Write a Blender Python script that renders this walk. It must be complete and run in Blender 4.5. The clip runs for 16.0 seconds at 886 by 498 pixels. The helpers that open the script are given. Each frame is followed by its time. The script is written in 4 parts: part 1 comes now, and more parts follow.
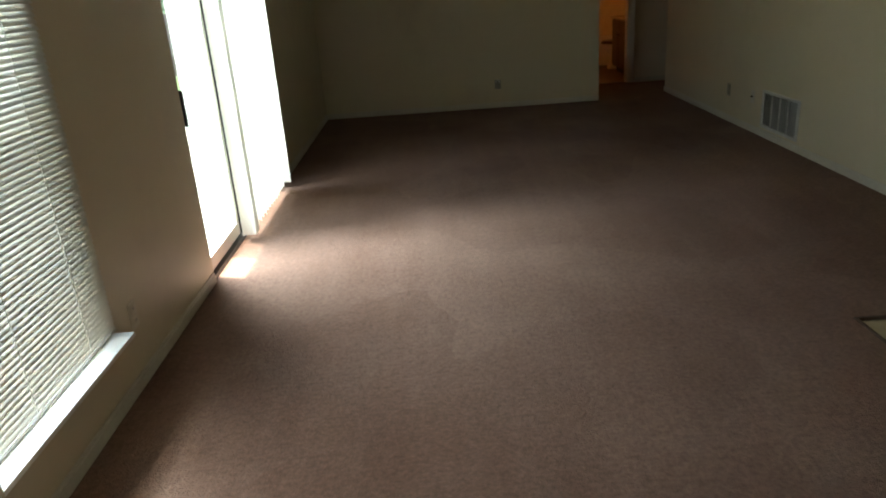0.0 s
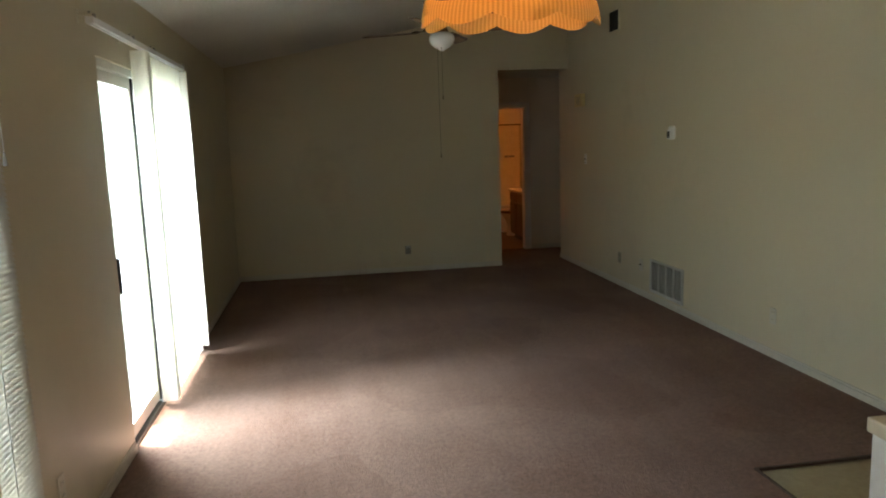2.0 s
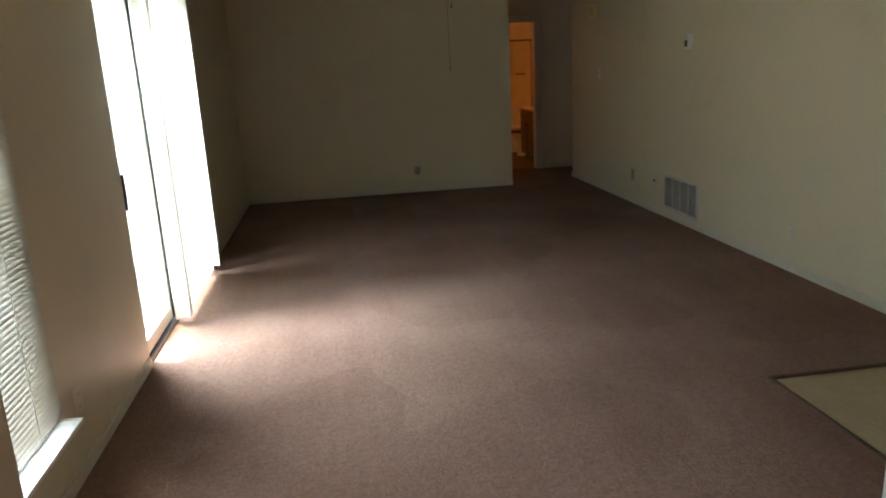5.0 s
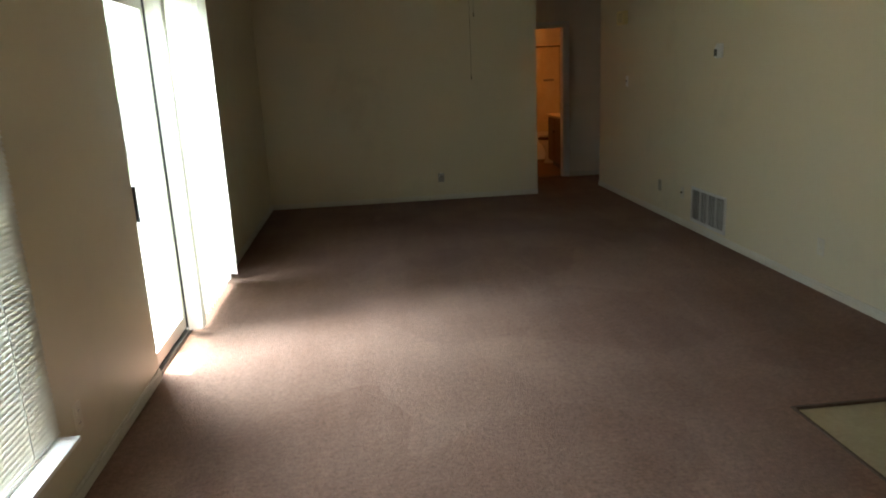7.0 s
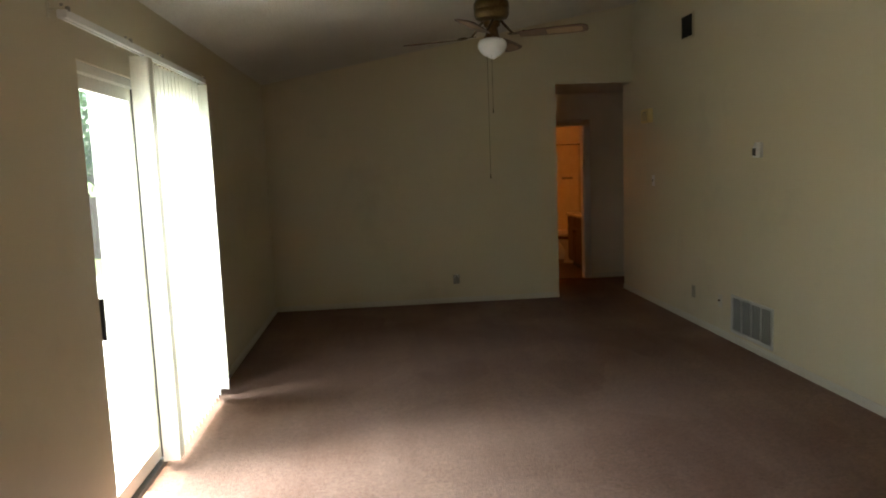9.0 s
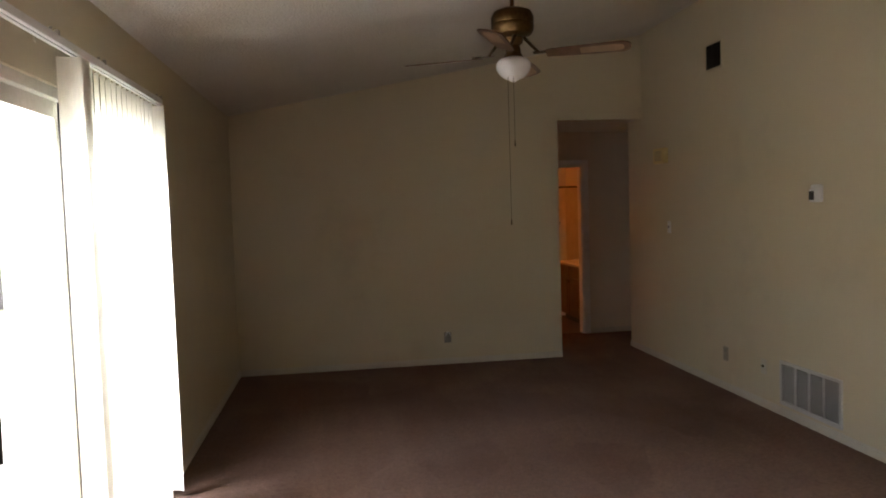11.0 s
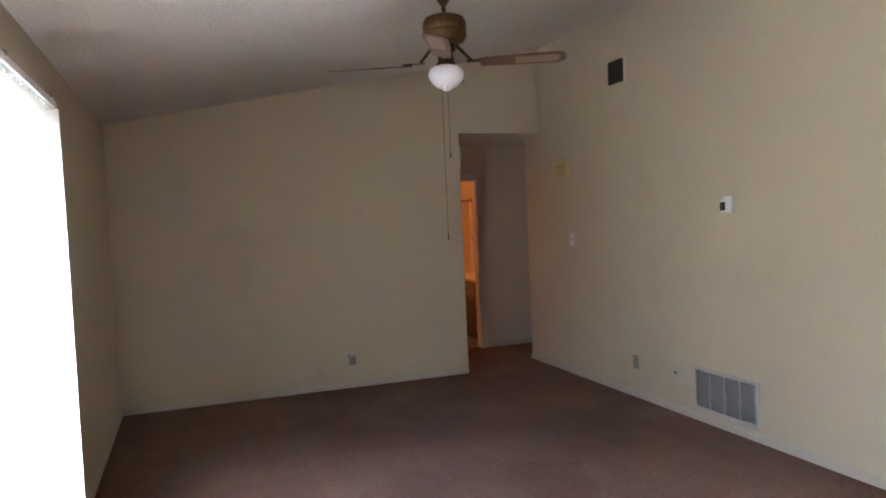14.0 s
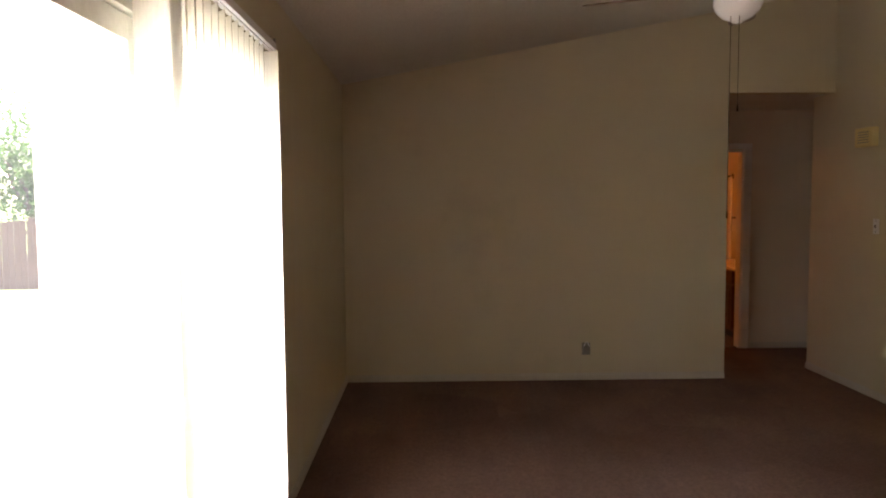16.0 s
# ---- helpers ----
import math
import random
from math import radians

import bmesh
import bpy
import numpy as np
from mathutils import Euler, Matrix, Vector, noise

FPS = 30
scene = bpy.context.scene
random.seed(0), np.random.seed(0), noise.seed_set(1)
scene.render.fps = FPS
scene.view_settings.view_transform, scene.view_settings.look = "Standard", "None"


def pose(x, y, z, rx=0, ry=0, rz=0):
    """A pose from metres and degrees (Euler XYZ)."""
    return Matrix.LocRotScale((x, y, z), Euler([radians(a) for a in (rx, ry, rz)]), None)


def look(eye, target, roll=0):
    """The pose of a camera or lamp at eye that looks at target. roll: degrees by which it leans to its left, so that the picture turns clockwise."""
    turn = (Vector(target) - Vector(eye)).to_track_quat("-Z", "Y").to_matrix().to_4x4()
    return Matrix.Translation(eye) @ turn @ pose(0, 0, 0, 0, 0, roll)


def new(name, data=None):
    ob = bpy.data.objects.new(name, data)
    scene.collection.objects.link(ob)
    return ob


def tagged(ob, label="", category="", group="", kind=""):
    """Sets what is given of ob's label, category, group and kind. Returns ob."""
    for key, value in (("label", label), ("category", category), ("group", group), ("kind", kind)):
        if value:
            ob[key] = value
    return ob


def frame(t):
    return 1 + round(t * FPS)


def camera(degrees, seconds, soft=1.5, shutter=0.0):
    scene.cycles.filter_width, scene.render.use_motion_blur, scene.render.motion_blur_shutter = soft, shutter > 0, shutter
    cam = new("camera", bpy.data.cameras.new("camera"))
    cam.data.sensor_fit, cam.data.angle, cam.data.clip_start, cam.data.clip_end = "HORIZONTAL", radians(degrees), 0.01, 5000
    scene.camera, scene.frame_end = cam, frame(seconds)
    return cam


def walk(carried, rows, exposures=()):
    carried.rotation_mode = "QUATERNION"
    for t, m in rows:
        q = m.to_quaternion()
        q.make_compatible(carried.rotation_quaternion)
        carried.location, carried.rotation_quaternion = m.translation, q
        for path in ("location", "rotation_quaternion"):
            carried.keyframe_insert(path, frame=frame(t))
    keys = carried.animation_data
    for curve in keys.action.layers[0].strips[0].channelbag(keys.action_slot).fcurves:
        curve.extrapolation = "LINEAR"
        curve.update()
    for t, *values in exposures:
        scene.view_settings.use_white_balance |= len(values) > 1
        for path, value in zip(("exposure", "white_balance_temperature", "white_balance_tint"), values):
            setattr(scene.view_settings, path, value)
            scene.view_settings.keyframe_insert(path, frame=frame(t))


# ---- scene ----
cam = camera(63.6, 16.0, soft=2.0)
PATH = [
    (0, (1.288, -0.293, 1.501), (1.285, 1.577, 0.791), -4.1),
    (0.5, (1.174, -0.336, 1.493), (1.384, 1.493, 0.71), -4.6),
    (1, (1.13, -0.377, 1.506), (1.373, 1.439, 0.702), -4.4),
    (1.5, (1.127, -0.403, 1.564), (1.403, 1.48, 0.948), -3.2),
    (2, (1.102, -0.49, 1.605), (1.413, 1.463, 1.305), -2.0),
    (2.5, (1.099, -0.546, 1.615), (1.409, 1.429, 1.552), -2.5),
    (3, (1.139, -0.584, 1.614), (1.445, 1.392, 1.62), -2.5),
    (3.5, (1.125, -0.572, 1.631), (1.428, 1.405, 1.649), -2.6),
    (4, (1.153, -0.597, 1.622), (1.454, 1.38, 1.657), -2.9),
    (4.5, (1.14, -0.546, 1.601), (1.435, 1.43, 1.502), -2.8),
    (5, (1.104, -0.426, 1.521), (1.373, 1.491, 1.02), -2.9),
    (5.2, (1.096, -0.374, 1.498), (1.369, 1.499, 0.852), -2.7),
    (7.5, (1.284, -0.32, 1.576), (1.41, 1.631, 1.155), -2.0),
    (8, (1.331, -0.245, 1.561), (1.411, 1.722, 1.208), -1.3),
    (8.5, (1.285, -0.036, 1.562), (1.397, 1.94, 1.277), -1.5),
    (9, (1.26, 0.208, 1.58), (1.421, 2.188, 1.347), -2.2),
    (9.2, (1.278, 0.312, 1.569), (1.445, 2.294, 1.364), -2.1),
    (11.3, (0.962, 1.299, 1.591), (1.294, 3.27, 1.522), -1.3),
    (11.5, (0.917, 1.362, 1.597), (1.305, 3.324, 1.577), -0.5),
    (12, (0.78, 1.434, 1.631), (1.36, 3.346, 1.721), 0.7),
    (12.5, (0.64, 1.438, 1.625), (1.355, 3.301, 1.749), 0.1),
    (13, (0.601, 1.455, 1.608), (1.277, 3.336, 1.686), -0.3),
    (13.5, (0.624, 1.518, 1.588), (1.287, 3.404, 1.538), -2.5),
    (14, (0.642, 1.531, 1.597), (1.309, 3.414, 1.51), -2.6),
    (14.5, (0.638, 1.572, 1.6), (1.3, 3.456, 1.493), -2.2),
    (15, (0.770, 1.740, 1.565), (1.292, 3.654, 1.325), -1.3),
    (15.5, (0.840, 1.950, 1.558), (1.082, 3.921, 1.321), -0.5),
    (16, (0.735, 2.245, 1.565), (0.768, 4.240, 1.425), -0.4),
]
EXPOSURES = [(0.0, 2.92, 6770, 6), (0.6, 3.17, 6630, 2), (1.5, 3.4, 6630, 4), (3.5, 3.48, 6670, 22), (5.0, 3.43, 6670, 11), (7.5, 3.48, 6720, 8), (9.2, 3.53, 7130, 13), (11.5, 3.92, 7080, 28), (12.5, 4.72, 5950, 28), (14.5, 4.67, 6000, 29), (15.1, 4.67, 6200, 28), (15.5, 4.47, 6560, 24), (16.0, 4.02, 7660, 33)]
walk(cam, [(t, look(eye, target, roll)) for t, eye, target, roll in PATH], EXPOSURES)

# ---------------------------------------------------------------- world, sun, lamps
SUN_AZ, SUN_EL = -72.0, 74.4   # compass from +y towards +x, height above the horizon
world = bpy.data.worlds.new("sky")
scene.world = world
world.use_nodes = True
wn = world.node_tree
sky = wn.nodes.new("ShaderNodeTexSky")
sky.sky_type, sky.sun_disc = "NISHITA", False
sky.sun_elevation, sky.sun_rotation = radians(SUN_EL), radians(SUN_AZ)
sky.air_density, sky.dust_density = 1.0, 1.5
wn.nodes["Background"].inputs["Strength"].default_value = 0.13
wn.links.new(sky.outputs[0], wn.nodes["Background"].inputs["Color"])

sun = new("sun", bpy.data.lights.new("sun", "SUN"))
sun.data.energy, sun.data.angle, sun.data.color = 3.4, radians(0.55), (1.0, 0.965, 0.91)
_d = Vector((math.sin(radians(SUN_AZ)) * math.cos(radians(SUN_EL)), math.cos(radians(SUN_AZ)) * math.cos(radians(SUN_EL)), math.sin(radians(SUN_EL))))
sun.matrix_world = look(_d * 30, (0, 0, 0))

bulb_light = new("bathroom_bulb_light", bpy.data.lights.new("bathroom_bulb_light", "POINT"))
bulb_light.data.energy, bulb_light.data.color, bulb_light.data.shadow_soft_size = 0.95, (1.0, 0.30, 0.06), 0.06
bulb_light.matrix_world = pose(4.28, 10.30, 2.02)

pendant_light = new("pendant_bulb_light", bpy.data.lights.new("pendant_bulb_light", "POINT"))
pendant_light.data.energy, pendant_light.data.color, pendant_light.data.shadow_soft_size = 0.02, (1.0, 0.40, 0.10), 0.03
LAMP = (1.568, 1.25)
pendant_light.matrix_world = pose(LAMP[0], LAMP[1], 2.005)


def added_sky_lamp(name, y, sy, power):
    """An added, unseen area lamp over the yard, past the eave, boosting the sky's light through an opening of the west
    wall.
    """
    lamp = new(name, bpy.data.lights.new(name, "AREA"))
    lamp.data.shape, lamp.data.size, lamp.data.size_y = "RECTANGLE", sy, 1.2
    lamp.data.energy, lamp.data.color = power, (0.72, 0.865, 1.0)
    lamp.matrix_world = look((-1.5, y, 3.4), (0.9, y - 0.4, 0.5))
    return lamp


added_sky_lamp("sky_fill_lamp_door", 4.4, 3.0, 235.0)
added_sky_lamp("sky_fill_lamp_window", 1.9, 1.2, 20.0)


# ---------------------------------------------------------------- materials
def material(name):
    m = bpy.data.materials.new(name)
    m.use_nodes = True
    return m, m.node_tree, m.node_tree.nodes["Principled BSDF"]


def node(t, kind, **values):
    n = t.nodes.new(kind)
    for key, value in values.items():
        n.inputs[key].default_value = value
    return n


def coords(t, kind="Object", scale=(1, 1, 1)):
    tc, mp = t.nodes.new("ShaderNodeTexCoord"), t.nodes.new("ShaderNodeMapping")
    mp.inputs["Scale"].default_value = scale
    t.links.new(tc.outputs[kind], mp.inputs["Vector"])
    return mp.outputs["Vector"]


def ramp(t, source, stops):
    r = t.nodes.new("ShaderNodeValToRGB")
    r.color_ramp.elements[0].position, r.color_ramp.elements[0].color = stops[0][0], (*stops[0][1], 1)
    r.color_ramp.elements[1].position, r.color_ramp.elements[1].color = stops[-1][0], (*stops[-1][1], 1)
    for p, c in stops[1:-1]:
        e = r.color_ramp.elements.new(p)
        e.color = (*c, 1)
    t.links.new(source, r.inputs["Fac"])
    return r.outputs["Color"]


def mix_colour(t, fac, a, b, blend="MIX"):
    m = t.nodes.new("ShaderNodeMix")
    m.data_type, m.blend_type = "RGBA", blend
    for key, value in (("Factor", fac), ("A", a), ("B", b)):
        sock = [s for s in m.inputs if s.name == key and (s.type == "RGBA" if key != "Factor" else s.type == "VALUE")][0]
        if isinstance(value, (int, float)):
            sock.default_value = value
        elif isinstance(value, tuple):
            sock.default_value = (*value, 1)
        else:
            t.links.new(value, sock)
    return [s for s in m.outputs if s.type == "RGBA"][0]


def mottled(name, dark, light, rough=0.5, big=1.5, small=60.0, bump=0.05, bump_scale=None, metal=0.0, spec=0.5, rough_var=0.08, dist=0.002, kind="Object", stretch=(1, 1, 1), detail=4.0):
    """A surface of two tones that vary at a large and a small scale, with fine relief."""
    m, t, b = material(name)
    v = coords(t, kind, stretch)
    n1, n2 = node(t, "ShaderNodeTexNoise", Scale=big, Detail=3.0), node(t, "ShaderNodeTexNoise", Scale=small, Detail=detail)
    for n in (n1, n2):
        t.links.new(v, n.inputs["Vector"])
    blend = mix_colour(t, 0.45, n1.outputs["Fac"], n2.outputs["Fac"])
    t.links.new(ramp(t, blend, [(0.34, dark), (0.66, light)]), b.inputs["Base Color"])
    rr = t.nodes.new("ShaderNodeMapRange")
    rr.inputs["To Min"].default_value, rr.inputs["To Max"].default_value = rough - rough_var, rough + rough_var
    t.links.new(n1.outputs["Fac"], rr.inputs["Value"])
    t.links.new(rr.outputs["Result"], b.inputs["Roughness"])
    b.inputs["Metallic"].default_value, b.inputs["Specular IOR Level"].default_value = metal, spec
    if bump:
        n3 = node(t, "ShaderNodeTexNoise", Scale=bump_scale or small, Detail=detail)
        t.links.new(v, n3.inputs["Vector"])
        bp = node(t, "ShaderNodeBump", Strength=bump, Distance=dist)
        t.links.new(n3.outputs["Fac"], bp.inputs["Height"])
        t.links.new(bp.outputs["Normal"], b.inputs["Normal"])
    return m


def carpet_material():
    m, t, b = material("brown_carpet")
    v = coords(t)
    patch, streak = node(t, "ShaderNodeTexNoise", Scale=0.9, Detail=4.0), node(t, "ShaderNodeTexNoise", Scale=1.0, Detail=3.0)
    tuft, yarn = node(t, "ShaderNodeTexNoise", Scale=58.0, Detail=3.0), node(t, "ShaderNodeTexVoronoi", Scale=150.0)
    curl = node(t, "ShaderNodeTexNoise", Scale=26.0, Detail=3.0)
    t.links.new(coords(t, "Object", (7.0, 0.8, 1.0)), streak.inputs["Vector"])
    for n in (patch, tuft, yarn, curl):
        t.links.new(v, n.inputs["Vector"])
    lay = node(t, "ShaderNodeTexVoronoi", Scale=1.7)
    warp = mix_colour(t, 0.12, v, streak.outputs["Color"])
    t.links.new(warp, lay.inputs["Vector"])
    large = mix_colour(t, 0.13, mix_colour(t, 0.22, patch.outputs["Fac"], streak.outputs["Fac"]), lay.outputs["Color"])
    base = ramp(t, large, [(0.30, (0.131, 0.068, 0.044)), (0.70, (0.242, 0.150, 0.110))])
    fine = mix_colour(t, 0.36, tuft.outputs["Fac"], curl.outputs["Fac"])
    fleck = ramp(t, fine, [(0.34, (0.74, 0.73, 0.72)), (0.64, (1.19, 1.17, 1.16))])
    t.links.new(mix_colour(t, 1.0, base, fleck, "MULTIPLY"), b.inputs["Base Color"])
    b.inputs["Roughness"].default_value, b.inputs["Specular IOR Level"].default_value = 0.95, 0.12
    b.inputs["Sheen Weight"].default_value, b.inputs["Sheen Roughness"].default_value = 0.10, 0.5
    b.inputs["Sheen Tint"].default_value = (0.80, 0.68, 0.60, 1)
    b1 = node(t, "ShaderNodeBump", Strength=0.7, Distance=0.009)
    b2 = node(t, "ShaderNodeBump", Strength=0.6, Distance=0.004)
    t.links.new(fine, b1.inputs["Height"])
    t.links.new(yarn.outputs["Distance"], b2.inputs["Height"])
    t.links.new(b1.outputs["Normal"], b2.inputs["Normal"])
    t.links.new(b2.outputs["Normal"], b.inputs["Normal"])
    return m


def wall_material(name, dark, light, rough=0.42):
    """Semi-gloss wall paint over an orange-peel texture, with faint scuffs."""
    m, t, b = material(name)
    v = coords(t)
    big, mid, peel = node(t, "ShaderNodeTexNoise", Scale=0.8, Detail=3.0), node(t, "ShaderNodeTexNoise", Scale=5.0, Detail=5.0), node(t, "ShaderNodeTexNoise", Scale=95.0, Detail=3.0)
    for n in (big, mid, peel):
        t.links.new(v, n.inputs["Vector"])
    tone = mix_colour(t, 0.35, big.outputs["Fac"], mid.outputs["Fac"])
    t.links.new(ramp(t, tone, [(0.28, dark), (0.45, light), (0.75, light)]), b.inputs["Base Color"])
    rr = t.nodes.new("ShaderNodeMapRange")
    rr.inputs["To Min"].default_value, rr.inputs["To Max"].default_value = rough - 0.06, rough + 0.10
    t.links.new(mid.outputs["Fac"], rr.inputs["Value"])
    t.links.new(rr.outputs["Result"], b.inputs["Roughness"])
    bp = node(t, "ShaderNodeBump", Strength=0.22, Distance=0.0015)
    t.links.new(peel.outputs["Fac"], bp.inputs["Height"])
    t.links.new(bp.outputs["Normal"], b.inputs["Normal"])
    return m


def popcorn_material():
    m, t, b = material("popcorn_ceiling")
    v = coords(t)
    lump, grit, stain = node(t, "ShaderNodeTexVoronoi", Scale=80.0), node(t, "ShaderNodeTexNoise", Scale=120.0, Detail=3.0), node(t, "ShaderNodeTexNoise", Scale=0.7, Detail=4.0)
    for n in (grit, stain):
        t.links.new(v, n.inputs["Vector"])
    wander = node(t, "ShaderNodeTexNoise", Scale=14.0, Detail=4.0)
    t.links.new(v, wander.inputs["Vector"])
    t.links.new(mix_colour(t, 0.04, v, wander.outputs["Color"]), lump.inputs["Vector"])
    base = ramp(t, stain.outputs["Fac"], [(0.3, (0.70, 0.67, 0.60)), (0.6, (0.78, 0.76, 0.70))])
    # Hollows between the lumps painted darker, as shade in the base colour.
    pit_shade = ramp(t, lump.outputs["Distance"], [(0.15, (1, 1, 1)), (0.75, (0.82, 0.80, 0.78))])
    t.links.new(mix_colour(t, 0.6, base, mix_colour(t, 1.0, base, pit_shade, "MULTIPLY")), b.inputs["Base Color"])
    b.inputs["Roughness"].default_value, b.inputs["Specular IOR Level"].default_value = 0.95, 0.1
    b1, b2 = node(t, "ShaderNodeBump", Strength=0.62, Distance=0.007), node(t, "ShaderNodeBump", Strength=0.45, Distance=0.004)
    b1.invert = True
    t.links.new(lump.outputs["Distance"], b1.inputs["Height"])
    t.links.new(grit.outputs["Fac"], b2.inputs["Height"])
    t.links.new(b1.outputs["Normal"], b2.inputs["Normal"])
    t.links.new(b2.outputs["Normal"], b.inputs["Normal"])
    return m


def see_through(name, base, amount, rough=0.6, variation=0.06):
    """A thin sheet that passes part of the light on, scattered."""
    m, t, b = material(name)
    n = node(t, "ShaderNodeTexNoise", Scale=40.0, Detail=4.0)
    t.links.new(coords(t, "Object", (6, 6, 0.4)), n.inputs["Vector"])
    lo, hi = tuple(c * (1 - variation) for c in base), tuple(min(1, c * (1 + variation)) for c in base)
    c = ramp(t, n.outputs["Fac"], [(0.3, lo), (0.7, hi)])
    t.links.new(c, b.inputs["Base Color"])
    b.inputs["Roughness"].default_value = rough
    tr, mx = node(t, "ShaderNodeBsdfTranslucent"), node(t, "ShaderNodeMixShader", Fac=amount)
    t.links.new(c, tr.inputs["Color"])
    t.links.new(b.outputs[0], mx.inputs[1])
    t.links.new(tr.outputs[0], mx.inputs[2])
    t.links.new(mx.outputs[0], t.nodes["Material Output"].inputs["Surface"])
    return m


def dusty_glass():
    m, t, b = material("dusty_glass")
    clear, gloss, dust = node(t, "ShaderNodeBsdfTransparent", Color=(0.93, 0.97, 0.95, 1)), node(t, "ShaderNodeBsdfGlossy", Roughness=0.02), node(t, "ShaderNodeBsdfTranslucent", Color=(0.8, 0.8, 0.78, 1))
    n = node(t, "ShaderNodeTexNoise", Scale=2.2, Detail=6.0)
    t.links.new(coords(t, "Object", (1, 1, 0.35)), n.inputs["Vector"])
    film = t.nodes.new("ShaderNodeMapRange")
    film.inputs["To Min"].default_value, film.inputs["To Max"].default_value = 0.001, 0.012
    t.links.new(n.outputs["Fac"], film.inputs["Value"])
    lw, fr = node(t, "ShaderNodeLayerWeight", Blend=0.5), node(t, "ShaderNodeMath")
    fr.operation = "POWER"
    fr.inputs[1].default_value = 5.0
    t.links.new(lw.outputs["Facing"], fr.inputs[0])
    m1, m2 = t.nodes.new("ShaderNodeMixShader"), t.nodes.new("ShaderNodeMixShader")
    t.links.new(film.outputs["Result"], m1.inputs["Fac"])
    t.links.new(clear.outputs[0], m1.inputs[1])
    t.links.new(dust.outputs[0], m1.inputs[2])
    t.links.new(fr.outputs[0], m2.inputs["Fac"])
    t.links.new(m1.outputs[0], m2.inputs[1])
    t.links.new(gloss.outputs[0], m2.inputs[2])
    t.links.new(m2.outputs[0], t.nodes["Material Output"].inputs["Surface"])
    return m


def insect_mesh():
    """Fine pale woven netting: mostly open, its threads scattering the daylight."""
    m, t, b = material("insect_mesh")
    n = node(t, "ShaderNodeTexNoise", Scale=3.0, Detail=5.0)
    t.links.new(coords(t), n.inputs["Vector"])
    thread = t.nodes.new("ShaderNodeMapRange")
    thread.inputs["To Min"].default_value, thread.inputs["To Max"].default_value = 0.36, 0.46
    t.links.new(n.outputs["Fac"], thread.inputs["Value"])
    b.inputs["Base Color"].default_value, b.inputs["Roughness"].default_value = (0.74, 0.75, 0.76, 1), 0.7
    tr, clear = node(t, "ShaderNodeBsdfTranslucent", Color=(0.74, 0.75, 0.76, 1)), t.nodes.new("ShaderNodeBsdfTransparent")
    m1, m2 = node(t, "ShaderNodeMixShader", Fac=0.5), t.nodes.new("ShaderNodeMixShader")
    t.links.new(b.outputs[0], m1.inputs[1])
    t.links.new(tr.outputs[0], m1.inputs[2])
    t.links.new(thread.outputs["Result"], m2.inputs["Fac"])
    t.links.new(clear.outputs[0], m2.inputs[1])
    t.links.new(m1.outputs[0], m2.inputs[2])
    t.links.new(m2.outputs[0], t.nodes["Material Output"].inputs["Surface"])
    return m


def rattan_material(name, light, dark, most):
    """Open-woven tan cane: upright strands over cross strands, with small gaps that let the bulb through."""
    m, t, b = material(name)
    uv = coords(t, "UV")
    up, across = t.nodes.new("ShaderNodeTexWave"), t.nodes.new("ShaderNodeTexWave")
    up.bands_direction, across.bands_direction = "X", "Y"
    for w, s in ((up, 1.0), (across, 1.0)):
        w.inputs["Scale"].default_value, w.inputs["Distortion"].default_value = s, 0.25
        t.links.new(uv, w.inputs["Vector"])
    hole = t.nodes.new("ShaderNodeMath")
    hole.operation = "MULTIPLY"
    t.links.new(up.outputs["Fac"], hole.inputs[0])
    t.links.new(across.outputs["Fac"], hole.inputs[1])
    strand = ramp(t, up.outputs["Fac"], [(0.32, light), (0.72, dark)])
    t.links.new(strand, b.inputs["Base Color"])
    b.inputs["Roughness"].default_value = 0.6
    bp = node(t, "ShaderNodeBump", Strength=0.6, Distance=0.002)
    t.links.new(across.outputs["Fac"], bp.inputs["Height"])
    t.links.new(bp.outputs["Normal"], b.inputs["Normal"])
    tr, clear = node(t, "ShaderNodeBsdfTranslucent"), node(t, "ShaderNodeBsdfTransparent")
    t.links.new(strand, tr.inputs["Color"])
    m1, m2 = node(t, "ShaderNodeMixShader", Fac=0.55), t.nodes.new("ShaderNodeMixShader")
    t.links.new(b.outputs[0], m1.inputs[1])
    t.links.new(tr.outputs[0], m1.inputs[2])
    gap = t.nodes.new("ShaderNodeMapRange")
    gap.inputs["From Min"].default_value, gap.inputs["From Max"].default_value = 0.24, 0.54
    gap.inputs["To Max"].default_value = most
    t.links.new(hole.outputs[0], gap.inputs["Value"])
    t.links.new(gap.outputs["Result"], m2.inputs["Fac"])
    t.links.new(m1.outputs[0], m2.inputs[1])
    t.links.new(clear.outputs[0], m2.inputs[2])
    t.links.new(m2.outputs[0], t.nodes["Material Output"].inputs["Surface"])
    return m


def glowing(name, colour, strength):
    m, t, b = material(name)
    b.inputs["Base Color"].default_value = (0.9, 0.85, 0.75, 1)
    b.inputs["Emission Color"].default_value, b.inputs["Emission Strength"].default_value = (*colour, 1), strength
    return m


